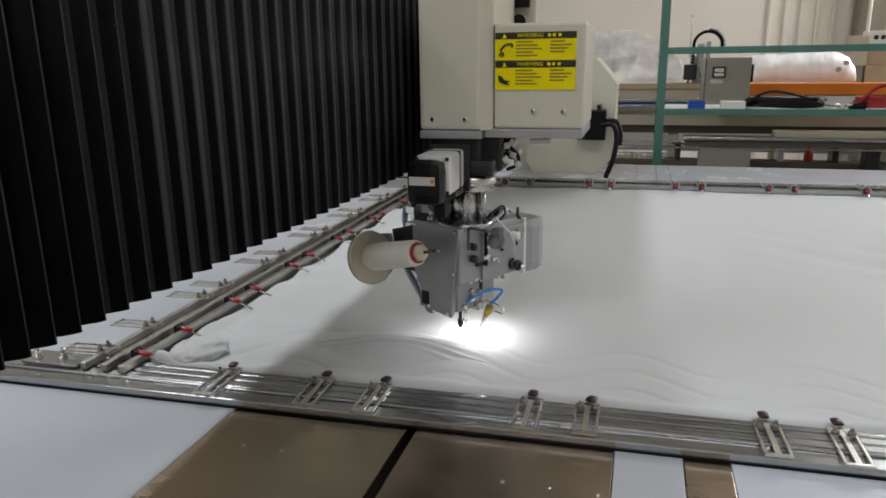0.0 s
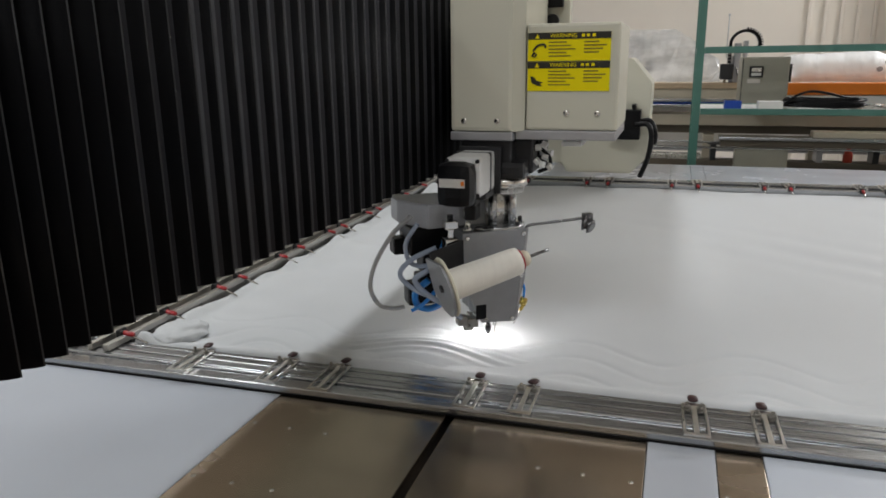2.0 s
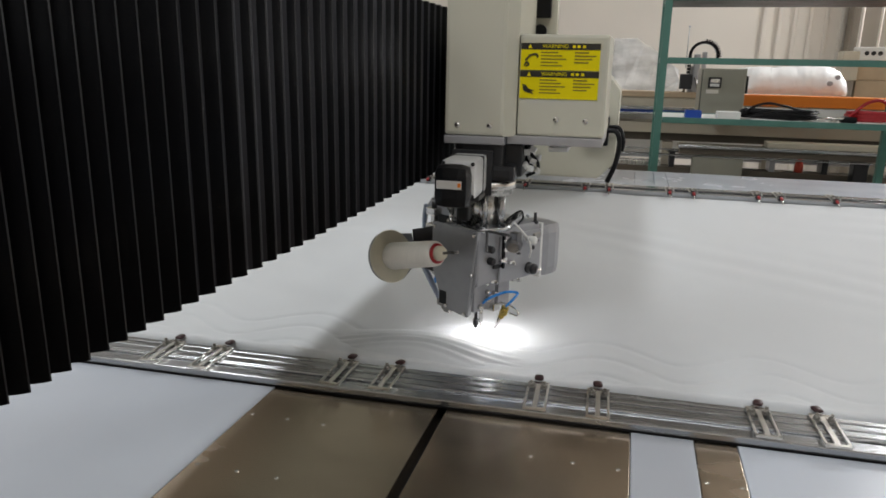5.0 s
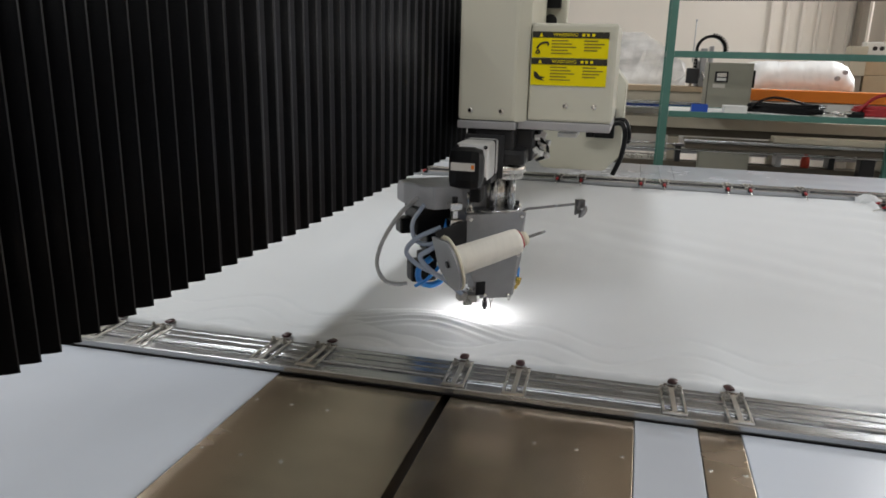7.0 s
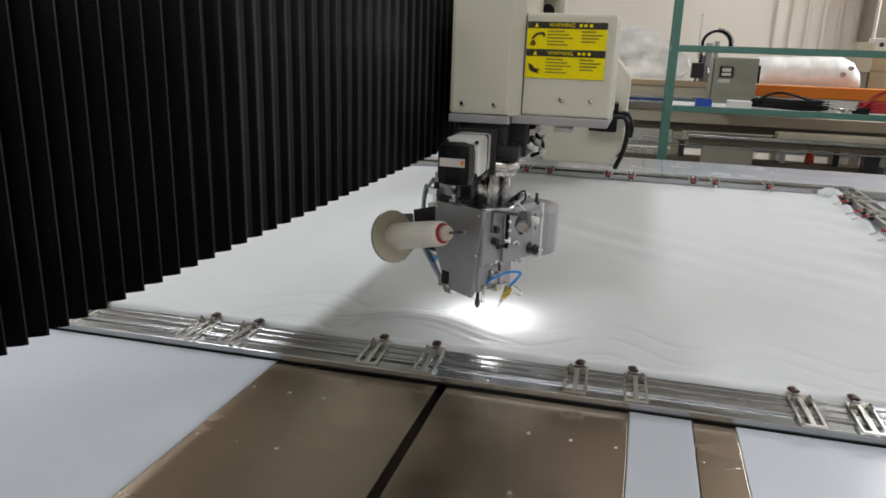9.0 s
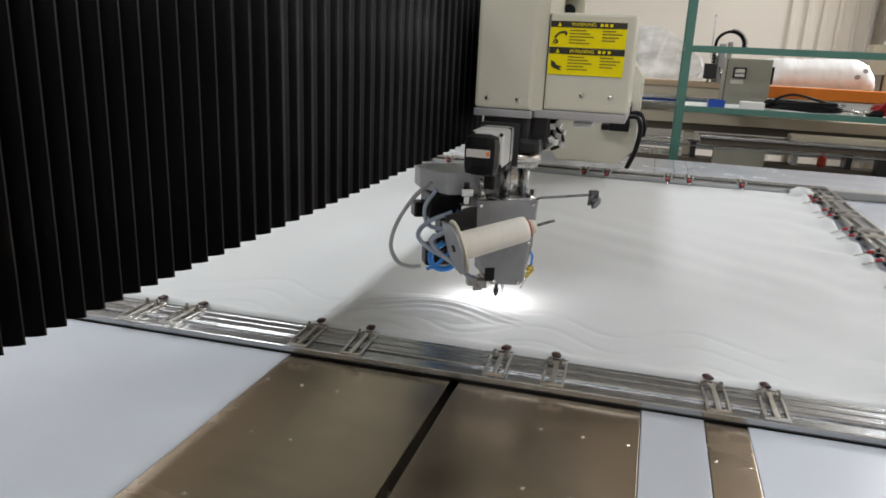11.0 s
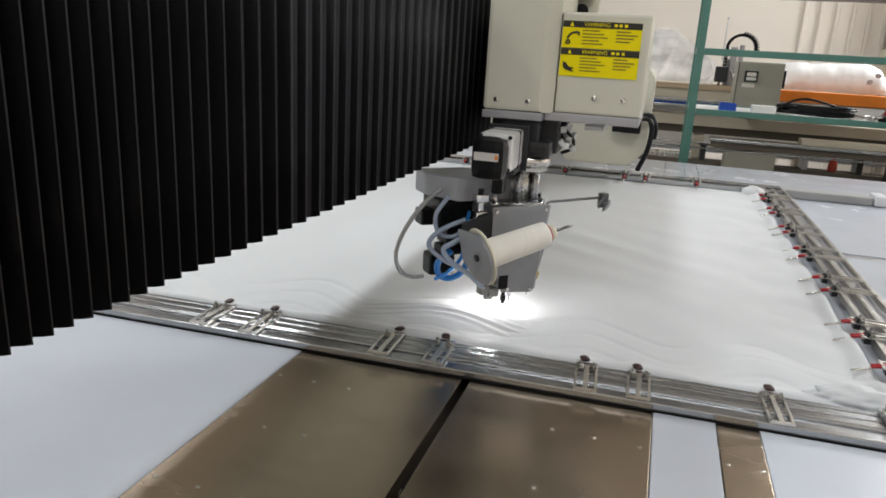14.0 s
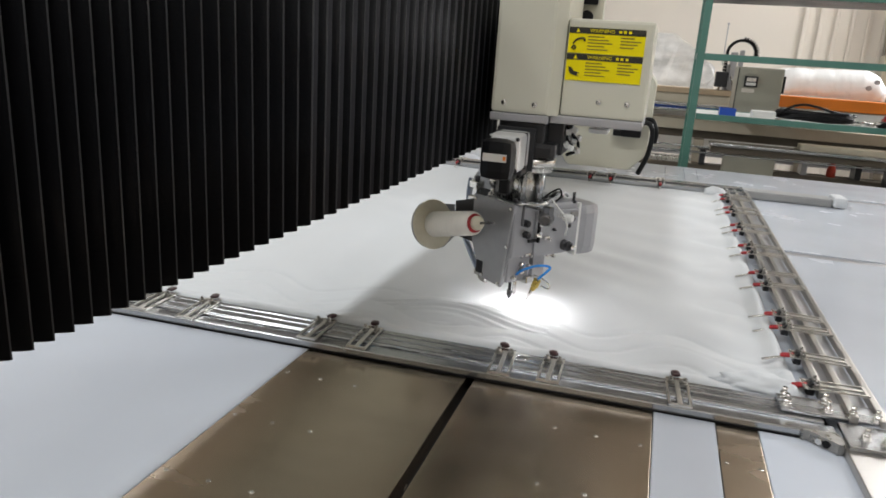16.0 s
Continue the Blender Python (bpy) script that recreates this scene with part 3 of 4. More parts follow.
part("carriage", boxes((-0.30, 0.06, 0.205, 0.42, 1.40, 1.75), bevel=0.006), CREAM, head)
part("switch_window", boxes((0.030, 0.068, 0.162, 0.1745, 1.325, 1.42), bevel=0.002), BLACK, head)
part("round_knob", cyls(((0.053, 0.174, 1.304), (0.053, 0.16, 1.304), 0.008), ((0.053, 0.16, 1.304), (0.053, 0.15, 1.304), 0.0105)), BLACK, head)
part("black_edge", boxes((-0.064, -0.0585, -0.01, 0.15, 1.15, 1.265)), BLACK, head)
FACE = -0.0182


def sticker(z0, z1):
    return part("warning_sticker", boxes((0.0495, 0.1605, FACE - 0.0012, FACE - 0.0004, z0, z1)), YELLOW, control, "yellow and black warning sticker")


def text_mesh(body, size):
    cu = bpy.data.curves.new("lettering", "FONT")
    cu.body, cu.size, cu.extrude, cu.align_x, cu.align_y = body, size, 0.0002, "CENTER", "CENTER"
    return cu


for z0, z1 in ((1.2435, 1.2805), (1.2035, 1.2425)):
    sticker(z0, z1)
    x0 = 0.0495
    bands = bmesh.new()
    box(bands, x0, 0.1605, FACE - 0.0018, FACE - 0.0013, z1 - 0.0088, z1)
    part_band = new("header_band", finish("header_band", bands, INK))
    part_band.parent = control
    cu = text_mesh("WARNING", 0.0075)
    cu.materials.append(YELLOW)
    tx = new("lettering", cu)
    tx.parent = control
    tx.matrix_local = pose(0.098, FACE - 0.0022, z1 - 0.0045, 90, 0, 0)
    marks = bmesh.new()
    prism(marks, ((0.0595, z1 - 0.0075), (0.0655, z1 - 0.0075), (0.0625, z1 - 0.0015)), FACE - 0.0023, FACE - 0.0019)
    ob = new("header_sign", finish("header_sign", marks, YELLOW))
    ob.parent = control
    for mx in (0.122, 0.1285, 0.136):
        marks = boxes((mx, mx + 0.0042, FACE - 0.0023, FACE - 0.0019, z1 - 0.0063, z1 - 0.0025))
        ob = new("header_mark", finish("header_mark", marks, YELLOW))
        ob.parent = control
    rows = bmesh.new()
    for k in range(5):
        z = z1 - 0.0135 - 0.0045 * k
        box(rows, 0.078, 0.108 + 0.006 * ((k * 7) % 3 - 1), FACE - 0.0017, FACE - 0.0013, z, z + 0.0016)
        if k < 4:
            box(rows, 0.1255, 0.145 + 0.005 * ((k * 5) % 3), FACE - 0.0017, FACE - 0.0013, z, z + 0.0018)
    ob = new("print_line", finish("print_line", rows, PRINT))
    ob.parent = control
    sign = bmesh.new()
    if z0 > 1.22:
        sweep(sign, ((0.055, FACE - 0.0018, z0 + 0.006), (0.058, FACE - 0.0018, z0 + 0.0105), (0.061, FACE - 0.0018, z0 + 0.0075), (0.0575, FACE - 0.0018, z0 + 0.005)), 0.0012, n=6)
        sweep(sign, ((0.0565, FACE - 0.0018, z0 + 0.013), (0.063, FACE - 0.0018, z0 + 0.02), (0.072, FACE - 0.0018, z0 + 0.0215), (0.0735, FACE - 0.0018, z0 + 0.017)), 0.0014, n=6)
    else:
        prism(sign, ((0.0535, z0 + 0.020), (0.0585, z0 + 0.0185), (0.0625, z0 + 0.0135), (0.0715, z0 + 0.0115), (0.0665, z0 + 0.0095), (0.0705, z0 + 0.006), (0.063, z0 + 0.0075), (0.057, z0 + 0.0095), (0.0545, z0 + 0.0125)), FACE - 0.0019, FACE - 0.0013)
    ob = new("pictogram", finish("pictogram", sign, INK))
    ob.parent = control


def head_screws(owner, spots, y):
    me = bpy.data.meshes.get("cover_screw")
    if me is None:
        bm = bmesh.new()
        lathe(bm, (0, 0, 0), (0, -1, 0), ((-0.001, 0.0042), (0.0012, 0.0042), (0.0022, 0.003), (0.0022, 0.001)), n=14)
        me = finish("cover_screw", bm, CHROME)
    for x, z in spots:
        shared("cover_screw", me, owner, Matrix.Translation((x, y, z)))


head_screws(control, ((0.104, 1.174), (0.146, 1.1735)), FACE)
head_screws(col, ((-0.038, 1.163), (0.010, 1.163)), -0.0342)

# drive under the column
part("mount_block", boxes((-0.05, 0.055, 0.0, 0.13, 1.085, 1.135), (-0.03, 0.03, -0.03, 0.05, 1.098, 1.135), bevel=0.003), DARK_STEEL, head, "black drive mount")
part("servo_body", boxes((-0.037, 0.011, -0.128, -0.046, 1.070, 1.1235), bevel=0.006), CAST_SILVER, head, "silver servo motor body")
part("servo_cap", boxes((-0.0395, 0.0095, -0.166, -0.1285, 1.062, 1.1205), bevel=0.0145), BLACK, head, "black servo end cap")
part("servo_label", boxes((-0.033, 0.001, -0.1672, -0.1662, 1.090, 1.1010)), SILVER_LABEL, head, "silver rating label")
part("servo_label_mark", boxes((-0.004, 0.0002, -0.1679, -0.1673, 1.093, 1.0985)), ORANGE, head)
part("gear_box", boxes((-0.030, -0.004, -0.100, -0.045, 1.052, 1.071), (-0.024, -0.006, -0.088, -0.060, 1.030, 1.053), bevel=0.004), BLACK, head, "black gearbox under the servo")
part("belt_guard", boxes((-0.010, 0.050, -0.034, 0.045, 1.081, 1.106), bevel=0.008), DARK_STEEL, head, "dark belt guard")
bm = bmesh.new()
lathe(bm, (0.012, 0.0, 1.057), (0, 0, 1), ((0, 0.028), (0.002, 0.031), (0.010, 0.031), (0.0105, 0.035), (0.021, 0.035), (0.0235, 0.031)), n=32)
part("bearing_disc", bm, CLAMP_STEEL, head, "bright bearing disc")
for k in range(9):
    a = k * 0.7
    bm = bmesh.new()
    box(bm, -0.0045, 0.0045, -0.0045, 0.0045, -0.003, 0.003, 0.0008, Matrix.Translation((0.068 + 0.008 * math.sin(a * 2.3), 0.02 + 0.012 * math.cos(a * 1.7), 1.088 + 0.0048 * k)) @ Euler((a, a * 1.3, a * 0.7)).to_matrix().to_4x4())
    part("plug", bm, WHITE_STEEL, head, "white plug connector")
bm = bmesh.new()
sweep(bm, ((0.05, 0.03, 1.135), (0.066, 0.02, 1.118), (0.076, 0.025, 1.105), (0.074, 0.03, 1.092), (0.06, 0.02, 1.085)), 0.0028)
sweep(bm, ((0.06, 0.05, 1.135), (0.055, 0.04, 1.11), (0.07, 0.03, 1.095)), 0.003)
part("wire", bm, BLACK, head, "black wires")
part("slide_tab", boxes((0.088, 0.118, 0.05, 0.11, 1.120, 1.127), bevel=0.001), WHITE_STEEL, head)

# turning unit: x runs along the thread cone, the front cover faces -y
turn = part("turning_unit", boxes((-0.062, 0.027, -0.041, 0.105, 0.918, 1.004), (-0.04, 0.012, -0.041, 0.012, 0.872, 0.92), bevel=0.004), LIGHT_GREY, head, "grey turning sewing unit")


def sub(name, bm, material, label=""):
    return part(name, bm, material, turn, label)


bm = bmesh.new()
prism(bm, ((-0.069, 1.008), (0.032, 1.008), (0.0295, 0.933), (0.0135, 0.867), (-0.040, 0.871), (-0.068, 0.933)), -0.0465, -0.0415)
bmesh.ops.bevel(bm, geom=list(bm.edges), offset=0.0012, segments=2, affect="EDGES")
sub("front_cover", bm, GREY, "smooth grey front cover")
bm = bmesh.new()
prism(bm, ((-0.0475, 1.0075), (-0.041, 1.0075), (-0.041, 0.872), (-0.0475, 0.872)), 0.0302, 0.0332, "yz")
for v in bm.verts:
    v.co.x -= max(0, (0.933 - v.co.z)) * 0.27
sub("cover_edge", bm, LIP, "pale machined edge")
sub("side_plate", boxes((0.0272, 0.0315, 0.006, 0.104, 0.917, 0.992), bevel=0.001), LIGHT_GREY, "grey side plate")
sub("lower_cheek", boxes((0.004, 0.022, -0.040, 0.008, 0.876, 0.93), bevel=0.002), LIGHT_GREY)
sub("motor_cover", boxes((-0.035, 0.028, 0.111, 0.166, 0.902, 0.997), bevel=0.018), LIGHT_GREY, "rounded grey motor cover")
sub("cover_gasket", boxes((-0.034, 0.030, 0.1055, 0.1105, 0.908, 1.0)), WHITE_STEEL)
for x, z in ((-0.062, 1.001), (0.025, 1.001), (0.022, 0.938), (0.008, 0.872), (-0.033, 0.876)):
    bm = bmesh.new()
    lathe(bm, (x, -0.0465, z), (0, -1, 0), ((0, 0.0032), (0.0022, 0.0032), (0.0026, 0.002)), n=12)
    sub("cover_bolt", bm, CHROME)
# top flange, posts and small fittings
bm = bmesh.new()
lathe(bm, (0.0, 0.0, 1.004), (0, 0, 1), ((0, 0.044), (0.006, 0.044), (0.0075, 0.041)), n=32)
sub("base_flange", bm, ALU, "round steel base flange")
sub("neck", cyls(((0, 0, 1.010), (0, 0, 1.0575), 0.021), n=28), CLAMP_STEEL, "satin steel neck")
for k in range(5):
    a = k * 1.2566 + 0.4
    sub("neck_post", cyls(((0.027 * math.cos(a), 0.027 * math.sin(a), 1.009), (0.027 * math.cos(a), 0.027 * math.sin(a), 1.0575), 0.0065), n=14), ALU)
for k in range(6):
    a = k * 1.047
    sub("flange_bolt", cyls(((0.0405 * math.cos(a), 0.0405 * math.sin(a), 1.0105), (0.0405 * math.cos(a), 0.0405 * math.sin(a), 1.0165), 0.0035), n=8), DARK_STEEL)
for x, y, h in ((-0.052, -0.02, 0.034), (-0.058, 0.015, 0.028), (-0.045, 0.05, 0.036)):
    bm = bmesh.new()
    lathe(bm, (x, y, 1.004), (0, 0, 1), ((0, 0.008), (0.006, 0.008), (0.007, 0.0045), (h * 0.6, 0.0045), (h * 0.62, 0.007), (h, 0.007), (h + 0.001, 0.004)), n=14)
    sub("air_fitting", bm, CHROME, "chromed air fitting")
# thread cone
AXIS = Vector((0.152, 0.0, 0.038)).normalized()
ROOT = Vector((-0.1145, -0.096, 0.9485))
bm = bmesh.new()
lathe(bm, ROOT, AXIS, ((0.002, 0.041), (0.0045, 0.0425), (0.0065, 0.041)), n=40)
sub("felt_disc", bm, FLANGE, "beige spool disc")
bm = bmesh.new()
lathe(bm, ROOT + AXIS * 0.0068, AXIS, ((0, 0.0205), (0.003, 0.0218), (0.10, 0.0196), (0.106, 0.0185), (0.108, 0.015)), n=36)
sub("thread_cone", bm, THREAD, "off-white wound thread cone")
bm = bmesh.new()
lathe(bm, ROOT + AXIS * 0.1149, AXIS, ((0, 0.0155), (0.002, 0.0150), (0.0035, 0.012)), n=28)
sub("cone_ring", bm, RED, "red cone end ring")
bm = bmesh.new()
lathe(bm, ROOT + AXIS * 0.1186, AXIS, ((0, 0.0118), (0.006, 0.0112), (0.010, 0.0085), (0.011, 0.004)), n=24)
sub("cone_cap", bm, FLANGE, "beige cone cap")
sub("spool_pin", cyls((ROOT + AXIS * 0.128, ROOT + AXIS * 0.160, 0.0022)), ROD)
sub("bracket_bolt", cyls((ROOT - AXIS * 0.0055, ROOT - AXIS * 0.0024, 0.0055), n=6), DARK_STEEL)
# D-shaped spool bracket
bm = bmesh.new()
outline = [(0.052, 0.030)] + [(0.041 * math.sin(a), 0.041 * math.cos(a)) for a in [math.radians(d) for d in range(20, 200, 12)]] + [(0.02, -0.041), (0.052, -0.02)]
outline = [(-a if i not in (0, len(outline) - 1, len(outline) - 2) else a, b) for i, (a, b) in enumerate(outline)]
prism(bm, outline, -0.0025, 0.001, "yz")
m = Matrix.Translation(ROOT) @ Euler((0, -math.atan2(0.038, 0.152), 0)).to_matrix().to_4x4()
for v in bm.verts:
    v.co = m @ v.co
sub("spool_bracket", bm, GREY, "grey D-shaped spool bracket")
bm = bmesh.new()
prism(bm, ((-0.118, 0.985), (-0.066, 1.0), (-0.066, 0.925), (-0.110, 0.925)), -0.0455, -0.0425)
sub("bracket_arm", bm, DARK_STEEL, "dark bracket arm")
# thread guide rod
bm = bmesh.new()
sweep(bm, ((0.036, -0.030, 0.975), (0.036, -0.030, 1.0), (0.040, -0.032, 1.0085), (0.060, -0.039, 1.0115), (0.12, -0.0605, 1.0195)), 0.0022)
sub("guide_rod", bm, ROD, "thin steel thread guide rod")
bm = bmesh.new()
lathe(bm, (0.117, -0.0605, 1.012), (0.3, -0.5, -0.25), ((0, 0.008), (0.003, 0.0115), (0.005, 0.005), (0.009, 0.005), (0.011, 0.0115), (0.014, 0.008)), n=16)
box(bm, 0.113, 0.127, -0.068, -0.057, 1.004, 1.027, bevel=0.002)
sub("guide_disc", bm, ROD, "dark thread guide disc")
# thread tension parts on the side plate
for yy, zz, r, h in ((0.075, 0.931, 0.0095, 0.016), (-0.016, 0.976, 0.006, 0.010), (-0.014, 0.957, 0.006, 0.010), (0.084, 0.963, 0.0035, 0.002)):
    bm = bmesh.new()
    lathe(bm, (0.0315 if yy > 0.005 else 0.0275, yy, zz), (1, 0, 0), ((0, r), (h * 0.3, r), (h * 0.35, r * 0.55), (h * 0.6, r * 0.55), (h * 0.65, r), (h * 0.9, r * 0.9), (h, r * 0.5)), n=16)
    sub("tension_disc", bm, DARK_STEEL, "dark thread tension disc")
sub("tension_stud", cyls(((0.047, 0.075, 0.931), (0.055, 0.077, 0.930), 0.0035)), CHROME)
bm = bmesh.new()
lathe(bm, (0.0315, 0.070, 0.979), (1, 0.25, 0), ((0, 0.0055), (0.004, 0.0065), (0.014, 0.0065), (0.0155, 0.005)), n=20)
sub("tension_knob", bm, WHITE_STEEL, "white tension knob")
bm = bmesh.new()
sweep(bm, [(0.0345 + 0.0012 * k, 0.048 + 0.0032 * math.cos(k * 1.3), 0.986 + 0.0032 * math.sin(k * 1.3)) for k in range(16)], 0.0005, n=5, steps=3)
sub("tension_spring", bm, CHROME, "coiled steel spring")
bm = bmesh.new()
sweep(bm, ((0.033, 0.034, 1.012), (0.042, 0.043, 0.998), (0.044, 0.056, 0.984), (0.043, 0.066, 0.966), (0.036, 0.071, 0.949)), 0.0016)
sub("check_lever", bm, WHITE_STEEL, "white take-up lever")
for yy, zz, w in ((0.028, 0.949, 0.006), (-0.002, 0.921, 0.007), (0.051, 0.9145, 0.008)):
    base = 0.0318 if zz > 0.93 else 0.0222
    sub("spring_clip", boxes((base, base + 0.006, yy - w, yy + w, zz - 0.0025, zz + 0.0025), (base, base + 0.009, yy + w * 0.5, yy + w, zz - 0.005, zz), bevel=0.0008), CHROME)
bm = bmesh.new()
sweep(bm, ((0.018, 0.045, 1.004), (0.012, 0.062, 1.012), (0.0, 0.085, 1.010), (-0.012, 0.100, 1.004)), 0.0065)
sub("black_pad", bm, BLACK, "black cable sleeve")
bm = bmesh.new()
sweep(bm, ((0.026, 0.03, 1.006), (0.024, 0.055, 1.012), (0.014, 0.082, 1.016), (0.006, 0.10, 1.008)), 0.0028)
sub("clear_tube", bm, MILK, "pale plastic tube")
bm = bmesh.new()
sweep(bm, ((0.020, 0.015, 1.005), (0.03, 0.03, 1.022), (0.032, 0.05, 1.028), (0.028, 0.06, 1.015), (0.03, 0.045, 1.006)), 0.0016)
sweep(bm, ((0.022, 0.0, 1.006), (0.03, 0.02, 1.012), (0.02, 0.045, 1.010)), 0.0022)
sweep(bm, ((0.018, 0.01, 1.006), (0.012, 0.05, 1.012), (0.0, 0.08, 1.008)), 0.0022)
sub("loose_wire", bm, BLACK, "loose black wires")
sub("slot_bar", boxes((0.0318, 0.036, 0.009, 0.0125, 0.942, 0.996)), BLACK)
for zz in (0.986, 0.972, 0.958):
    sub("slot_roller", cyls(((0.036, 0.0108, zz), (0.0395, 0.0108, zz), 0.003), n=10), CHROME)
sub("pin_post", cyls(((0.024, 0.096, 0.99), (0.024, 0.096, 1.018), 0.0025), ((0.024, 0.096, 1.0), (0.024, 0.096, 1.004), 0.005)), DARK_STEEL)
bm = bmesh.new()
for k, (yy, zz) in enumerate(((-0.012, 0.905), (-0.012, 0.893), (0.004, 0.900), (-0.028, 0.884))):
    lathe(bm, (0.022, yy, zz), (1, 0, 0), ((0, 0.004), (0.006, 0.004), (0.008, 0.002)), n=10)
box(bm, 0.014, 0.03, -0.004, 0.012, 0.872, 0.884, bevel=0.002)
sub("thread_clip", bm, CHROME)
# needle bar, needle and presser foot
sub("needle_bar", cyls(((0.0, 0.0, 0.846), (0.0, 0.0, 0.875), 0.0032), ((0.0, 0.0, 0.8145), (0.0, 0.0, 0.846), 0.0009)), CHROME, "needle bar and needle")
sub("presser_bar", cyls(((-0.011, 0.0, 0.834), (-0.011, 0.0, 0.875), 0.0028), ((-0.011, 0.0, 0.838), (-0.011, 0.0, 0.848), 0.0045)), DARK_STEEL, "presser foot bar")
bm = bmesh.new()
for k in range(4):
    box(bm, -0.046 + 0.009 * k, -0.041 + 0.009 * k, -0.02, 0.004, 0.866 - 0.002 * (k % 2), 0.8725, bevel=0.001)
sub("lower_fitting", bm, CHROME)
sub("foot_bracket", boxes((-0.058, -0.040, -0.034, -0.014, 0.860, 0.8735), (-0.071, -0.056, -0.032, -0.016, 0.864, 0.878), (-0.060, -0.046, -0.028, -0.020, 0.854, 0.862), bevel=0.002), NUT_STEEL, "jagged steel foot bracket")
# brass air nozzle and its blue hose
sub("air_nozzle", cyls(((0.050, 0.002, 0.884), (0.046, 0.001, 0.872), 0.0065), ((0.046, 0.001, 0.872), (0.042, 0.0, 0.866), 0.0045), n=8), BRASS, "brass air nozzle")
sub("nozzle_tip", cyls(((0.042, 0.0, 0.866), (0.032, -0.001, 0.845), 0.0032, 0.0016)), CHROME)
bm = bmesh.new()
sweep(bm, ((0.050, 0.002, 0.885), (0.056, 0.014, 0.897), (0.054, 0.024, 0.904), (0.044, 0.006, 0.906), (0.030, -0.014, 0.897), (0.022, -0.02, 0.888)), 0.0021)
sub("blue_hose", bm, BLUE, "thin bright blue air hose")
# sheet metal tray, black solenoid and hoses behind the cone
bm = bmesh.new()
prism(bm, ((-0.138, 0.050), (-0.108, -0.008), (-0.014, -0.008), (-0.034, 0.045), (-0.034, 0.085), (-0.138, 0.09)), 1.010, 1.0455, "xy")
bmesh.ops.bevel(bm, geom=list(bm.edges), offset=0.002, segments=2, affect="EDGES")
sub("valve_tray", bm, LIGHT_GREY, "grey sheet metal valve tray")
sub("solenoid", boxes((-0.13, -0.072, 0.01, 0.075, 0.965, 1.009), (-0.15, -0.128, 0.03, 0.06, 0.965, 0.99), (-0.105, -0.07, 0.03, 0.07, 0.93, 0.966), bevel=0.004), BLACK, "black solenoid valve")
bm = bmesh.new()
sweep(bm, ((-0.128, 0.01, 1.028), (-0.155, 0.02, 1.0), (-0.178, 0.035, 0.955), (-0.185, 0.045, 0.915), (-0.172, 0.05, 0.885), (-0.15, 0.055, 0.874), (-0.13, 0.06, 0.872)), 0.0035)
sub("grey_hose", bm, MILK, "milky air hose")
bm = bmesh.new()
sweep(bm, ((-0.125, -0.01, 1.02), (-0.140, 0.0, 0.99), (-0.135, 0.0, 0.962), (-0.115, -0.005, 0.955), (-0.10, -0.008, 0.962)), 0.0035)
sweep(bm, ((-0.095, -0.02, 0.962), (-0.118, -0.02, 0.950), (-0.132, -0.015, 0.938), (-0.118, -0.02, 0.918), (-0.09, -0.028, 0.898), (-0.066, -0.03, 0.876)), 0.0042)
sub("clear_hose", bm, CLEAR, "clear plastic hose with a blue tint")
bm = bmesh.new()
sweep(bm, ((-0.10, 0.02, 0.925), (-0.12, 0.025, 0.905), (-0.115, 0.03, 0.882), (-0.095, 0.03, 0.875), (-0.078, 0.025, 0.885), (-0.07, 0.02, 0.905)), 0.0052)
sub("blue_loop", bm, BLUE, "bright blue hose loop")
# work light under the unit
sub("led_lamp", boxes((-0.033, 0.013, 0.025, 0.045, 0.8765, 0.8785)), LED, "bright white work light")
sub("lamp_holder", boxes((-0.036, 0.016, 0.022, 0.048, 0.8787, 0.9175), (-0.036, -0.0335, 0.022, 0.048, 0.8725, 0.8787), (0.0135, 0.016, 0.022, 0.048, 0.8725, 0.8787), (-0.0335, 0.0135, 0.022, 0.0245, 0.8725, 0.8787), (-0.0335, 0.0135, 0.0455, 0.048, 0.8725, 0.8787)), LIGHT_GREY, "grey hooded lamp holder")
bm = bmesh.new()
sweep(bm, ((0.030, 0.012, 0.885), (0.046, 0.018, 0.882), (0.060, 0.020, 0.876), (0.062, 0.016, 0.870), (0.050, 0.012, 0.872)), 0.0014)
sub("wire_loop", bm, CHROME, "thin bright wire loop")
# small clutter of fittings on the mechanism side
rng = random.Random(4)
for k in range(12):
    yy, zz = rng.uniform(-0.036, 0.10), rng.uniform(0.885, 0.998)
    if zz < 0.925 and yy > 0.0:
        continue
    base = 0.0318 if yy > 0.005 and zz > 0.918 else (0.0275 if zz > 0.93 else 0.0222)
    bm = bmesh.new()
    r, h = rng.uniform(0.0015, 0.0042), rng.uniform(0.004, 0.013)
    if k % 3:
        lathe(bm, (base, yy, zz), (1, rng.uniform(-0.2, 0.2), rng.uniform(-0.2, 0.2)), ((0, r), (h * 0.5, r), (h * 0.55, r * 0.6), (h, r * 0.6)), n=10)
    else:
        w, d = rng.uniform(0.003, 0.009), rng.uniform(0.002, 0.006)
        box(bm, base, base + h * 0.6, yy - w, yy + w, zz - d, zz + d, bevel=0.0008)
    sub("small_fitting", bm, (CHROME, DARK_STEEL, NUT_STEEL, BLACK)[k % 4])
for k in range(7):
    bm = bmesh.new()
    x = -0.052 + 0.009 * k
    lathe(bm, (x, -0.034 + 0.006 * (k % 2), 0.872 if x > -0.04 else 0.885), (0, 0, -1), ((0, 0.0028), (0.004, 0.0028), (0.0055, 0.0015)), n=10)
    sub("rim_screw", bm, NUT_STEEL)

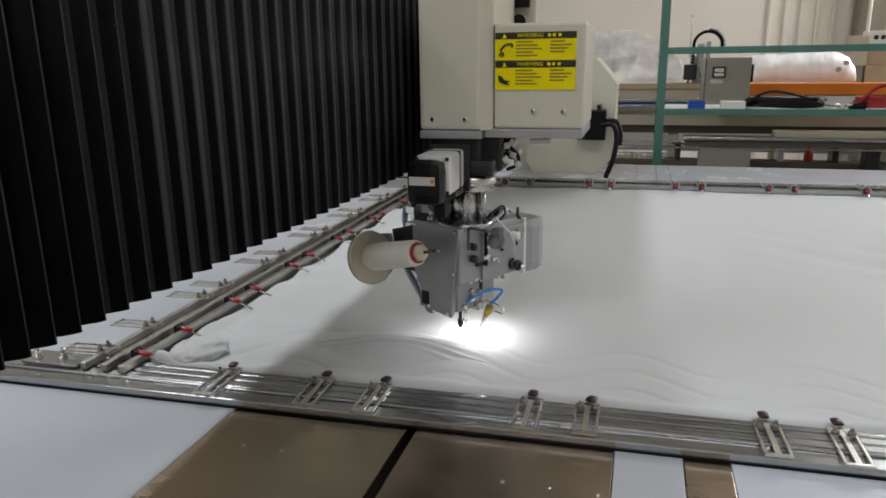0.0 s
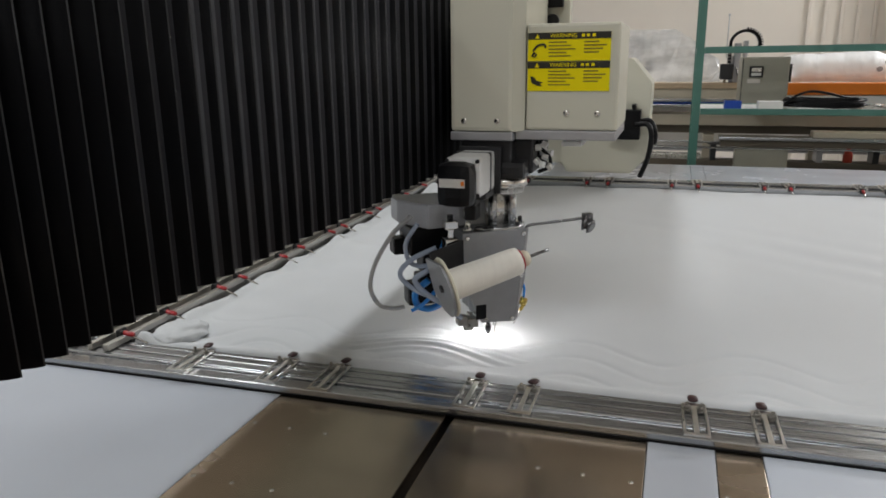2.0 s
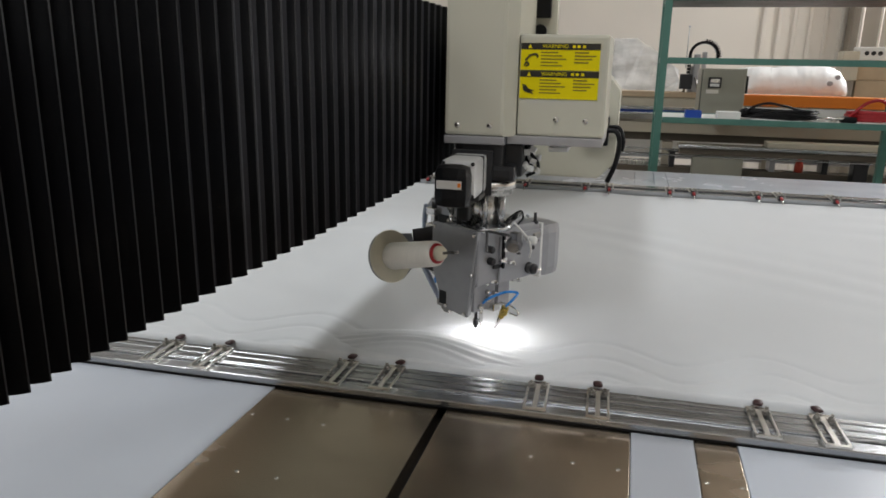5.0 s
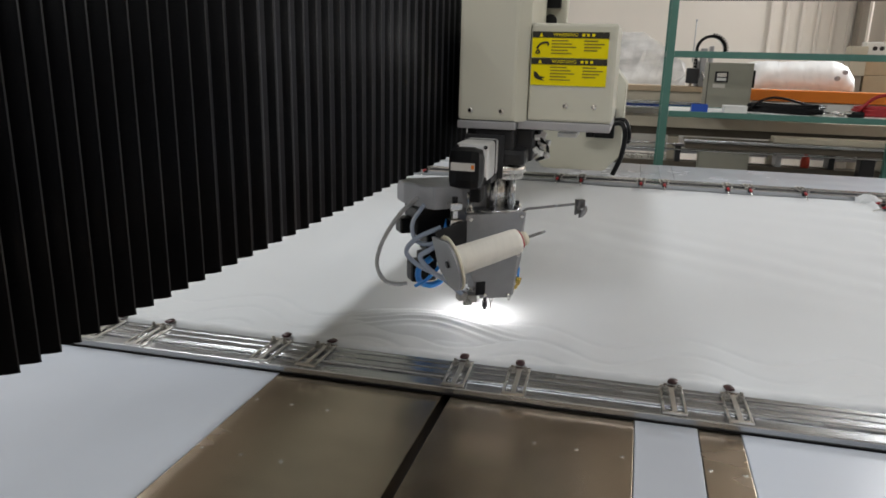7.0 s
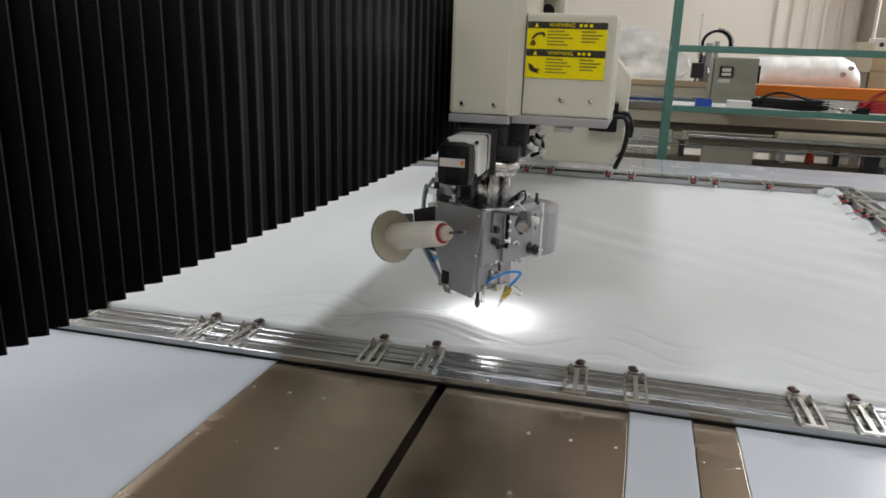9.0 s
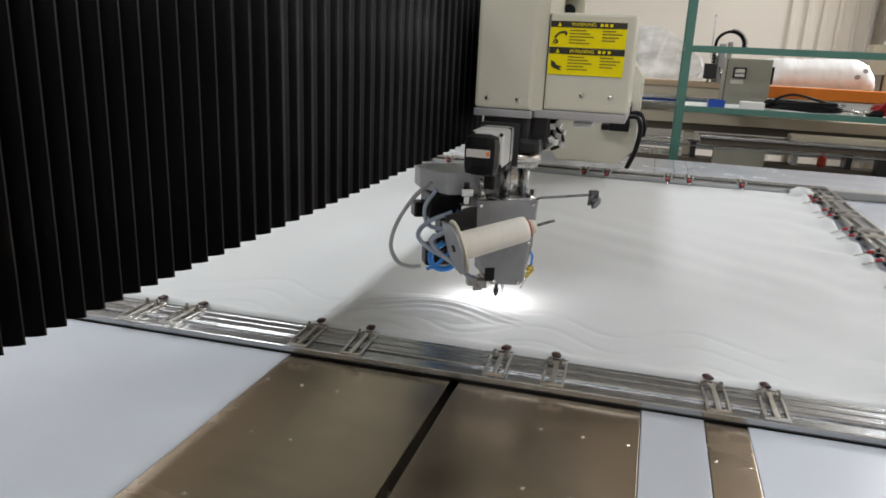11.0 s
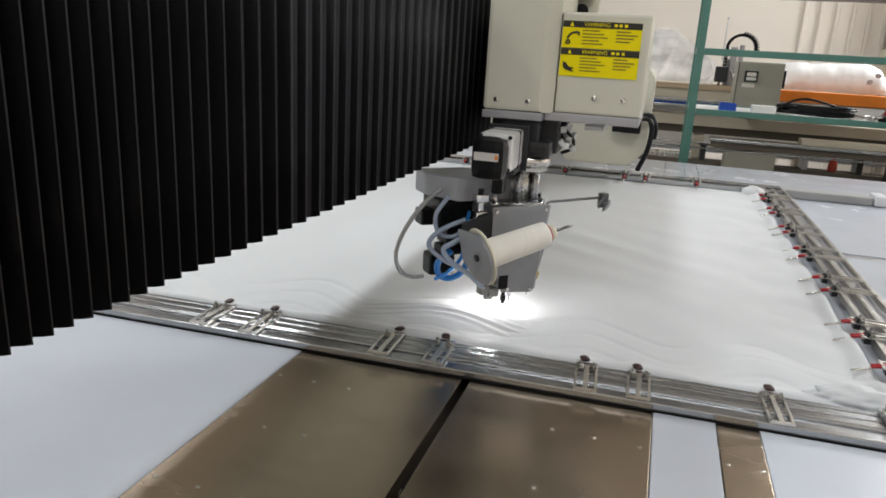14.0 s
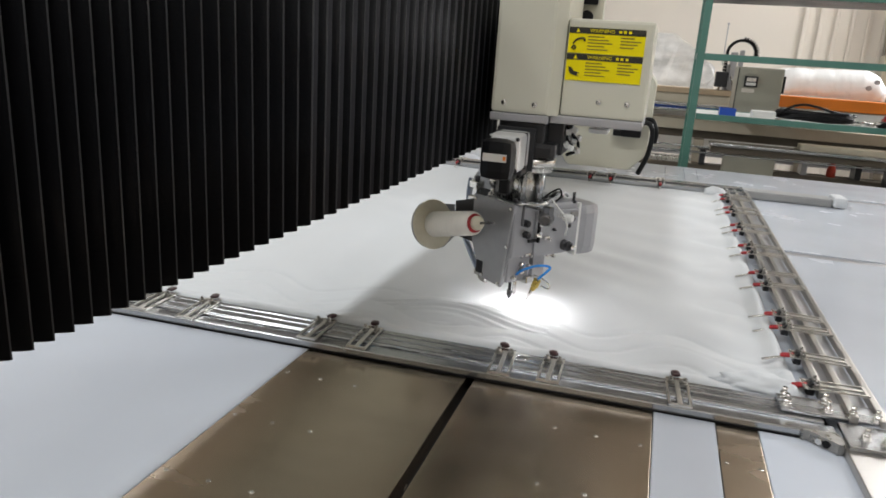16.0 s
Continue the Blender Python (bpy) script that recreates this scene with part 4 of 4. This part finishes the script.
# details of the front: slot, square air fitting, servo screws, hose core
sub("cover_slot", boxes((-0.049, -0.033, -0.0475, -0.0455, 0.877, 0.899), bevel=0.0005), BLACK, "dark recess beside the front cover")
sub("fitting_block", boxes((-0.092, -0.072, -0.040, -0.020, 0.985, 1.000), (-0.0865, -0.0775, -0.0345, -0.0255, 1.0, 1.014), (-0.092, -0.073, -0.039, -0.021, 1.014, 1.026), bevel=0.0015), CHROME, "square chromed air fitting")
sub("fitting_cap", cyls(((-0.082, -0.030, 1.026), (-0.082, -0.030, 1.034), 0.0045)), DARK_STEEL)
sub("fitting_arm", boxes((-0.096, -0.060, -0.040, -0.0205, 0.980, 0.9848), bevel=0.001), CLAMP_STEEL)
sub("hose_core", boxes((-0.125, -0.080, 0.044, 0.078, 0.876, 0.912), (-0.112, -0.070, 0.03, 0.066, 0.9125, 0.929), bevel=0.006), BLACK, "black valve inside the hose loop")
bm = bmesh.new()
sweep(bm, ((-0.10, -0.02, 0.985), (-0.135, -0.01, 0.968), (-0.150, 0.0, 0.945), (-0.135, -0.01, 0.925), (-0.10, -0.022, 0.905), (-0.07, -0.03, 0.880)), 0.0038)
sub("clear_hose", bm, CLEAR, "clear plastic hose with a blue tint")
bm = bmesh.new()
sweep(bm, ((-0.078, 0.010, 0.99), (-0.090, 0.0, 0.955), (-0.092, 0.0, 0.92), (-0.112, 0.004, 0.895), (-0.128, 0.018, 0.880)), 0.0030)
sub("blue_hose", bm, BLUE, "thin bright blue air hose")
for x, z in ((-0.034, 1.119), (-0.034, 1.074), (0.0075, 1.119), (0.0075, 1.074)):
    part("servo_screw", cyls(((x, -0.1302, z), (x, -0.1275, z), 0.0028), n=10), DARK_STEEL, head)
part("servo_band", boxes((-0.0375, 0.0115, -0.075, -0.070, 1.0695, 1.124)), DARK_STEEL, head)
part("motor_plate", boxes((-0.042, 0.018, -0.0455, -0.040, 1.062, 1.128), (-0.02, 0.010, -0.095, -0.047, 1.062, 1.0695), bevel=0.001), DARK_STEEL, head, "machined motor plate")

# ---- storage rack behind the table ----
rack = thing("storage_rack", "green enamelled steel storage rack with open shelves", "rack")
bm_post = lambda x, y: boxes((x - 0.017, x + 0.017, y - 0.002, y + 0.002, 0, 2.0), (x - 0.017, x - 0.013, y, y + 0.035, 0, 2.0))
for x in (0.527, 1.68):
    for y in (3.0, 3.42):
        part("post", bm_post(x, y), GREEN, rack)
for z in (0.3, 0.991, 1.277, 1.568):
    for y in (2.996, 3.414):
        part("beam", boxes((0.546, 1.661, y, y + 0.012, z - 0.0145, z + 0.0145), bevel=0.002), GREEN, rack)
    for x in (0.514, 1.667):
        part("side_beam", boxes((x, x + 0.012, 3.01, 3.41, z - 0.014, z + 0.014)), GREEN, rack)
part("shelf", boxes((0.54, 1.666, 3.01, 3.41, 0.997, 1.002)), WHITE_STEEL, rack, "grey-white shelf panel")
# the shade on the top shelf's underside is put into its dark colour
part("shelf", boxes((0.546, 1.661, 3.0085, 3.4135, 1.5535, 1.5825)), DARK_STEEL, rack, "top shelf coloured dark for its shaded underside")
part("shelf", boxes((0.54, 1.666, 3.01, 3.41, 0.3165, 0.322)), WHITE_STEEL, rack)
SH = 1.0025


def tray(x0, x1, y0, y1, z, h, material, name, label, category):
    bm = bmesh.new()
    t = 0.004
    for r in ((x0, x1, y0, y1, z, z + t), (x0, x0 + t, y0, y1, z + t, z + h), (x1 - t, x1, y0, y1, z + t, z + h), (x0 + t, x1 - t, y0, y0 + t, z + t, z + h), (x0 + t, x1 - t, y1 - t, y1, z + t, z + h)):
        box(bm, *r)
    return tagged(part(name, bm, material), label, category)


tray(0.654, 0.730, 3.02, 3.10, SH, 0.036, BLUEBOX, "plastic_tray", "small blue plastic tray on the rack shelf", "tray")
tagged(part("white_carton", boxes((0.805, 0.913, 3.03, 3.12, SH, SH + 0.035), bevel=0.004), WHITE_STEEL), "flat white carton on the rack shelf", "carton")
bm = bmesh.new()
pts = []
for i in range(90):
    a, k = i * 2 * math.pi / 10, i / 10
    r = 0.12 + 0.010 * math.sin(k * 2.1)
    pts.append((1.10 + r * 1.35 * math.cos(a) + 0.01 * math.sin(3 * a + k), 3.13 + 0.09 * math.sin(a), SH + 0.008 + 0.0042 * k + 0.004 * math.sin(2 * a + k)))
pts += [(1.19, 3.08, SH + 0.05), (1.10, 3.07, SH + 0.072), (1.03, 3.07, SH + 0.08), (0.97, 3.07, SH + 0.06), (0.925, 3.08, SH + 0.02)]
sweep(bm, pts, 0.006, n=7, steps=4)
tagged(part("cable_coil", bm, BLACK), "coil of black cable lying on the rack shelf", "cable coil")
bm = bmesh.new()
for k in range(8):
    box(bm, -0.02, 0.02, -0.012, 0.012, 0, 0.012, 0.003, pose(1.275 + 0.018 * k, 3.06 + 0.02 * math.sin(k * 2.1), SH + 0.003 + 0.006 * (k % 3), 0, 0, 37 * k))
tagged(part("metal_fittings", bm, CHROME), "small pile of bright metal fittings on the shelf", "fittings")
bm = bmesh.new()
pts = []
for i in range(54):
    a, k = i * 2 * math.pi / 9, i / 9
    r = 0.10 + 0.008 * math.sin(k * 2.3)
    pts.append((1.505 + r * math.cos(a), 3.12 + 0.08 * math.sin(a), SH + 0.01 + 0.0068 * k))
pts += [(1.535, 3.07, SH + 0.105), (1.475, 3.06, SH + 0.10), (1.425, 3.05, SH + 0.06), (1.395, 3.06, SH + 0.02)]
sweep(bm, pts, 0.008, n=7, steps=4)
tagged(part("red_cable", bm, RED), "coil of red cable lying on the rack shelf", "cable coil")
bm = bmesh.new()
box(bm, 1.36, 1.43, 3.03, 3.08, SH, SH + 0.03, bevel=0.010)
tagged(part("black_plug", bm, BLACK), "black plug beside the red cable", "plug")

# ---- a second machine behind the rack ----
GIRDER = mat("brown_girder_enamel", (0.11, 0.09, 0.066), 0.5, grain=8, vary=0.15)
machine = thing("long_machine", "long beige machine bed with orange beam behind the rack", "machine")
part("bed_rail", boxes((-2.0, 6.5, 4.45, 4.75, 0.80, 0.872), bevel=0.006), BEIGE, machine, "beige machine bed rail")
# dark strip that stands in for the shade below the bed rail
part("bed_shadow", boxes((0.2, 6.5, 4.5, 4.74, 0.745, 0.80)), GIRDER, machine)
part("upper_rail", boxes((-2.0, 1.06, 4.45, 4.62, 0.977, 1.041), bevel=0.004), BEIGE, machine, "beige upper rail")
part("upper_strip", boxes((-2.0, 1.06, 4.44, 4.62, 1.0415, 1.078), bevel=0.003), CARD, machine)
part("guide_rail", boxes((-2.0, 6.5, 4.40, 4.44, 0.957, 0.976), (-2.0, 6.5, 4.40, 4.44, 0.925, 0.941), bevel=0.003), ALU, machine, "steel guide rails")
part("blue_rail", boxes((-2.0, 6.5, 4.42, 4.44, 0.9415, 0.9565)), BLUEBOX, machine)
part("orange_beam", boxes((1.07, 6.5, 4.18, 4.30, 1.014, 1.083), bevel=0.004), ORANGE, machine, "orange enamelled cross beam")
part("white_rail", boxes((1.07, 6.5, 4.19, 4.29, 0.945, 1.010), bevel=0.004), WHITE_STEEL, machine)
part("lower_beam", boxes((0.70, 6.5, 4.05, 4.20, 0.745, 0.765), bevel=0.004), ALU, machine, "grey steel lower beam")
part("lower_beam", boxes((0.71, 6.5, 4.07, 4.20, 0.705, 0.743), bevel=0.004), GIRDER, machine)
part("grey_tube", boxes((1.225, 2.8, 4.06, 4.18, 0.7655, 0.803), bevel=0.008), BEIGE, machine)
for x in (0.62, 1.28, 1.95, 2.7, 3.5):
    part("machine_leg", boxes((x, x + 0.07, 4.5, 4.6, 0, 0.735), bevel=0.004), BEIGE, machine)
for x in (1.72, 2.6):
    part("dark_leg", boxes((x, x + 0.08, 4.02, 4.12, 0, 0.705), bevel=0.004), DARK_STEEL, machine)
part("base_rail", boxes((-2.0, 6.5, 4.2, 4.34, 0.52, 0.56), (-2.0, 0.6, 4.0, 4.1, 0.63, 0.66), bevel=0.003), CLAMP_STEEL, machine)
part("base_rail", boxes((1.25, 6.5, 3.75, 3.85, 0.50, 0.545), bevel=0.003), DARK_STEEL, machine)
part("lower_girder", boxes((-2.0, 6.5, 4.22, 4.34, 0.5605, 0.6), bevel=0.004), GIRDER, machine, "brown lower girder")
part("panel_low", boxes((-2.0, 0.62, 4.66, 4.70, 0.875, 0.976)), WRAP, machine, "film covered lower panel")
part("sheet_pack", boxes((-1.5, 6.5, 5.4, 6.0, 0.55, 0.69), bevel=0.01), WHITE_STEEL, machine, "white packed sheets")
part("floor_beam", boxes((-2.0, 6.5, 4.7, 4.8, 0.38, 0.48), bevel=0.004), BEIGE, machine)

# thin rails, brackets and feet that fill the lower frame of the machine
for y, z0, z1, m in ((4.36, 0.693, 0.703, ALU), (4.30, 0.662, 0.675, DARK_STEEL), (4.52, 0.62, 0.64, LIP), (3.98, 0.70, 0.707, ALU)):
    part("tie_rail", boxes((-2.0, 6.5, y, y + 0.03, z0, z1), bevel=0.002), m, machine)
for k in range(11):
    x = 0.66 + 0.31 * k
    part("rail_bracket", boxes((x, x + 0.035, 4.21, 4.34, 0.6002, 0.70), (x - 0.02, x + 0.055, 4.2, 4.3, 0.70, 0.7045), bevel=0.002), (DARK_STEEL, BEIGE, LIP)[k % 3], machine)
for k in range(7):
    x = 1.12 + 0.37 * k
    part("slide_block", boxes((x, x + 0.09, 4.385, 4.3995, 0.922, 0.972), bevel=0.004), (LIP, DARK_STEEL)[k % 2], machine)

cab = thing("control_cabinet", "beige control cabinet with a switch on the machine", "control cabinet")
part("cabinet_body", boxes((0.780, 1.035, 3.88, 4.12, 0.94, 1.241), bevel=0.005), CABINET, cab)
part("cabinet_door", boxes((0.789, 1.027, 3.872, 3.8795, 0.95, 1.233), bevel=0.002), CABINET, cab)
part("switch_plate", boxes((0.822, 0.896, 3.862, 3.8715, 1.128, 1.190), bevel=0.002), DARK_STEEL, cab)
part("switch_key", boxes((0.833, 0.886, 3.855, 3.8615, 1.158, 1.182), bevel=0.002), CLAMP_STEEL, cab)
part("switch_key", boxes((0.833, 0.886, 3.855, 3.8615, 1.136, 1.153), bevel=0.002), WHITE_STEEL, cab)
part("rating_label", boxes((0.815, 0.885, 3.8700, 3.8717, 1.095, 1.118)), CLAMP_STEEL, cab, "small grey rating label")
part("cabinet_hinge", boxes((1.0355, 1.05, 3.9, 3.94, 1.10, 1.20), bevel=0.002), BLACK, cab)
part("cabinet_base", boxes((0.80, 1.105, 4.10, 4.21, 0.5605, 0.70), bevel=0.004), CABINET, cab)
part("cabinet_bracket", boxes((0.86, 1.0, 4.1, 4.5, 0.94, 0.955), (0.86, 1.0, 4.46, 4.5, 0.873, 0.94)), CABINET, cab)

part("door_gap", boxes((0.7845, 0.7885, 3.874, 3.8795, 0.95, 1.233)), DARK_STEEL, cab)

arm = thing("cable_chain_tower", "small gantry carriage with an arched black cable chain", "machine carriage")
part("tower", boxes((0.775, 0.815, 4.50, 4.60, 1.079, 1.33), (0.83, 0.855, 4.50, 4.60, 1.079, 1.345), (0.75, 0.78, 4.535, 4.58, 1.079, 1.25), bevel=0.005), LIP, arm, "silver tower columns")
bm = bmesh.new()
for k in range(22):
    a = math.radians(190 - k * 9.6)
    x, z = 0.833 + 0.088 * math.cos(a), 1.322 + 0.085 * math.sin(a)
    box(bm, -0.011, 0.011, -0.03, 0.03, -0.009, 0.009, 0.0, Matrix.Translation((x, 4.5, z)) @ Euler((0, -a + math.pi / 2, 0)).to_matrix().to_4x4())
    if k > 10:
        box(bm, -0.004, 0.004, -0.03, 0.03, 0.008, 0.02, 0.0, Matrix.Translation((x, 4.5, z)) @ Euler((0, -a + math.pi / 2, 0)).to_matrix().to_4x4())
for k in range(9):
    box(bm, 0.733, 0.755, 4.47, 4.53, 1.12 + 0.0205 * k, 1.138 + 0.0205 * k)
part("cable_chain", bm, BLACK, arm, "arched black cable chain")
part("tower_motor", boxes((0.69, 0.77, 4.42, 4.475, 1.10, 1.20), bevel=0.008), DARK_STEEL, arm)
part("aerial", cyls(((0.728, 4.56, 1.24), (0.728, 4.56, 1.515), 0.003), ((0.728, 4.56, 1.505), (0.728, 4.56, 1.517), 0.007)), LIP, arm)
part("tower_hose", cyls(((0.72, 4.46, 1.079), (0.75, 4.46, 1.18), 0.008), ((0.82, 4.46, 1.079), (0.79, 4.46, 1.18), 0.008)), CHROME, arm)


def wrapped(name, poly, y0, y1, label, seed, lean, material, smooth):
    bm = bmesh.new()
    prism(bm, poly, y0, y1)
    bmesh.ops.subdivide_edges(bm, edges=list(bm.edges), cuts=14, use_grid_fill=True)
    bmesh.ops.triangulate(bm, faces=[f for f in bm.faces if len(f.verts) > 4])
    for v in bm.verts:
        v.co.y += lean * max(0, v.co.z - poly[0][1] - 0.02) ** 1.25 * (y1 - v.co.y) / (y1 - y0)
        v.co.y -= 0.022 * abs(noise.noise((v.co.x * 9, v.co.y * 4 + seed, v.co.z * 5)))
        v.co += 0.007 * noise.noise_vector(v.co * 5 + Vector((seed, 0, 0))) + 0.008 * noise.noise_vector(v.co * 15)
    for f in bm.faces:
        f.smooth = smooth
    return tagged(part(name, bm, material), label, "wrapped machine")


covered = wrapped("wrapped_machine", ((-0.12, 1.081), (-0.12, 1.41), (0.0, 1.435), (0.385, 1.440), (0.53, 1.345), (0.695, 1.225), (0.70, 1.081)), 4.64, 5.1, "machine head wrapped in clear crinkled film", 2, 0.8, FILM, False)
part("inner_column", boxes((0.02, 0.16, 4.80, 4.98, 1.079, 1.36), bevel=0.008), LIP, covered, "grey machine column under the film")
part("inner_arm", boxes((0.02, 0.44, 4.84, 4.96, 1.30, 1.40), bevel=0.012), WHITE_STEEL, covered, "pale machine arm under the film")
part("inner_block", boxes((0.30, 0.38, 4.82, 4.96, 1.16, 1.29), bevel=0.008), NUT_STEEL, covered)
part("inner_block", boxes((0.20, 0.26, 4.80, 4.92, 1.10, 1.22), bevel=0.008), DARK_STEEL, covered)
part("inner_bed", boxes((-0.08, 0.62, 4.78, 5.0, 1.079, 1.12), bevel=0.008), BEIGE, covered)
wrapped("wrapped_roll", ((1.085, 1.085), (1.085, 1.235), (1.17, 1.255), (1.60, 1.262), (1.665, 1.235), (1.70, 1.17), (1.70, 1.085)), 4.36, 4.9, "long roll wrapped in white film on the machine", 6, 1.5, WRAP, True)
for x, z in ((1.597, 1.16), (1.639, 1.20)):
    bm = bmesh.new()
    lathe(bm, (x, 4.345, z), (0, 1, 0), ((0, 0.014), (0.02, 0.016), (0.04, 0.014)), n=14)
    tagged(part("roll_button", bm, LIP), "round grey button on the wrapped roll", "button")

bm = bmesh.new()
lathe(bm, (1.465, 4.26, 0.6005), (0, 0, 1), ((0, 0.027), (0.04, 0.027), (0.06, 0.022), (0.085, 0.010), (0.10, 0.010), (0.101, 0.013), (0.125, 0.013), (0.127, 0.006)), n=20)
tagged(part("red_bottle", bm, mat("orange_red_plastic", (0.55, 0.06, 0.03), 0.4, grain=20, vary=0.1)), "small red plastic bottle on the machine rail", "bottle")

# pillar, pipe, cartons and instruments by the far wall
PILLAR = mat("brown_grey_pillar_paint", (0.27, 0.235, 0.195), 0.5, grain=3, vary=0.12)
pillar = tagged(part("pillar", boxes((2.29, 2.80, 6.85, 7.06, 0, 4.7), bevel=0.004), PILLAR), "brown-grey steel pillar by the far wall", "pillar", kind="structure")
tagged(part("wall_pipe", cyls(((2.36, 6.82, 0), (2.36, 6.82, 4.7), 0.016), ((2.52, 6.82, 0), (2.52, 6.82, 4.7), 0.012)), WALLM), "pale pipe running up the pillar", "pipe", kind="structure")
tagged(part("carton", boxes((1.855, 1.965, 5.2, 5.36, 1.17, 1.378), bevel=0.005), BEIGE), "pale tan cardboard carton behind the roll", "carton")
tagged(part("carton", boxes((1.975, 2.8, 5.25, 5.6, 1.0, 1.172), bevel=0.006), CARD), "long tan carton behind the roll", "carton")
# added carton: fills the brownish shade below the instrument and carries it
tagged(part("carton", boxes((1.97, 2.42, 5.27, 5.5, 1.1735, 1.315), bevel=0.006), CARD), "added tan carton filling the shaded gap under the instrument", "carton")
meter = thing("meter_box", "small white instrument with round dials on a carton", "instrument", at=(2.01, 5.35, 1.316))
part("meter_case", boxes((-0.04, 0.16, -0.06, 0.06, 0, 0.095), bevel=0.005), WHITE_STEEL, meter)
for k in range(3):
    part("dial", cyls(((0.02 + 0.045 * k, -0.066, 0.05), (0.02 + 0.045 * k, -0.06, 0.05), 0.016)), DARK_STEEL, meter)
stand = tagged(part("carton_stand", boxes((1.85, 3.0, 5.15, 6.0, 0.96, 0.999), (1.95, 2.0, 5.2, 5.3, 0, 0.96), (2.85, 2.9, 5.2, 5.3, 0, 0.96), (1.87, 1.955, 5.22, 5.34, 0.9992, 1.1695)), PILLAR), "brown-grey stand under the cartons", "stand")

# ---- what moves ----
HEAD_Y = [(0, 0.0), (0.5, -0.022), (1, -0.041), (1.5, -0.056), (2, -0.045), (2.5, -0.023), (3, -0.004), (3.5, 0.007), (4, -0.006), (4.5, -0.026), (5, -0.045), (5.5, -0.055),
          (6, -0.043), (6.5, -0.022), (7, 0.001), (7.5, 0.008), (8, -0.011), (8.5, -0.029), (9, -0.048), (9.5, -0.053), (10, -0.034), (10.5, -0.009), (11, 0.008), (11.5, 0.010),
          (12, -0.010), (12.5, -0.033), (13, -0.047), (13.5, -0.050), (14, -0.030), (14.5, -0.005), (15, 0.009), (15.5, 0.006), (16, -0.011)]
FRAME_X = [(0, 0.0), (0.5, -0.029), (1, -0.056), (1.5, -0.089), (2, -0.121), (2.5, -0.148), (3, -0.175), (3.5, -0.206), (4, -0.240), (4.6, -0.277), (5.2, -0.312), (5.9, -0.352), (6.5, -0.388),
           (7, -0.415), (7.5, -0.448), (8, -0.479), (8.5, -0.506), (9, -0.534), (9.6, -0.571), (10.3, -0.614), (10.9, -0.651), (11.5, -0.689), (12, -0.720), (12.5, -0.746),
           (13, -0.775), (13.5, -0.809), (14, -0.838), (14.5, -0.865), (15, -0.895), (15.5, -0.929), (16, -0.958)]
# turn of the sewing unit through one wave of the seam
TURN = [(-0.95, 80), (-0.7, 80), (-0.5, 78), (-0.38, 73), (-0.2, 60), (0, 43), (0.1, 33), (0.2, 24), (0.35, 13), (0.5, 6), (0.7, 1.5), (1.0, 0), (1.3, 0.8), (1.55, 4), (1.75, 11), (1.89, 18), (1.98, 27), (2.08, 41), (2.18, 53), (2.28, 63.5), (2.38, 69.5), (2.52, 74.5), (2.7, 78.5)]
CRESTS = (-0.48, 3.45, 7.38, 11.30, 15.20)
EARLY = (0.0, 0.025, 0.05, 0.08, 0.08)


def turn_rows():
    rows = sorted((c + p - (e if p > 1.5 else 0), a) for c, e in zip(CRESTS, EARLY) for p, a in TURN)
    ts, an = zip(*rows)
    keep = [(t, a) for t, a in rows if 0.05 < t < 15.95]
    return [(0, float(np.interp(0, ts, an)))] + keep + [(16, float(np.interp(16, ts, an)))]


def motions():
    a = math.radians(SKEW)
    walk(cloth_frame, [(t, pose(x, x * math.tan(a), 0, 0, 0, SKEW)) for t, x in FRAME_X])
    walk(head, [(t, pose(0.19, 0.352 + s, 0)) for t, s in HEAD_Y])
    walk(cloth_fold, [(t, pose(0.19, 0.352 + s, 0)) for t, s in HEAD_Y])
    walk(turn, [(t, pose(0, 0, 0, 0, 0, g - 37)) for t, g in turn_rows()])
    for ob, y in PLEATS:
        f = min(1.0, max(0.0, (y + 0.95) / 1.29))
        walk(ob, [(t, Matrix.Translation((0, y + s * f, 0))) for t, s in HEAD_Y])


motions()
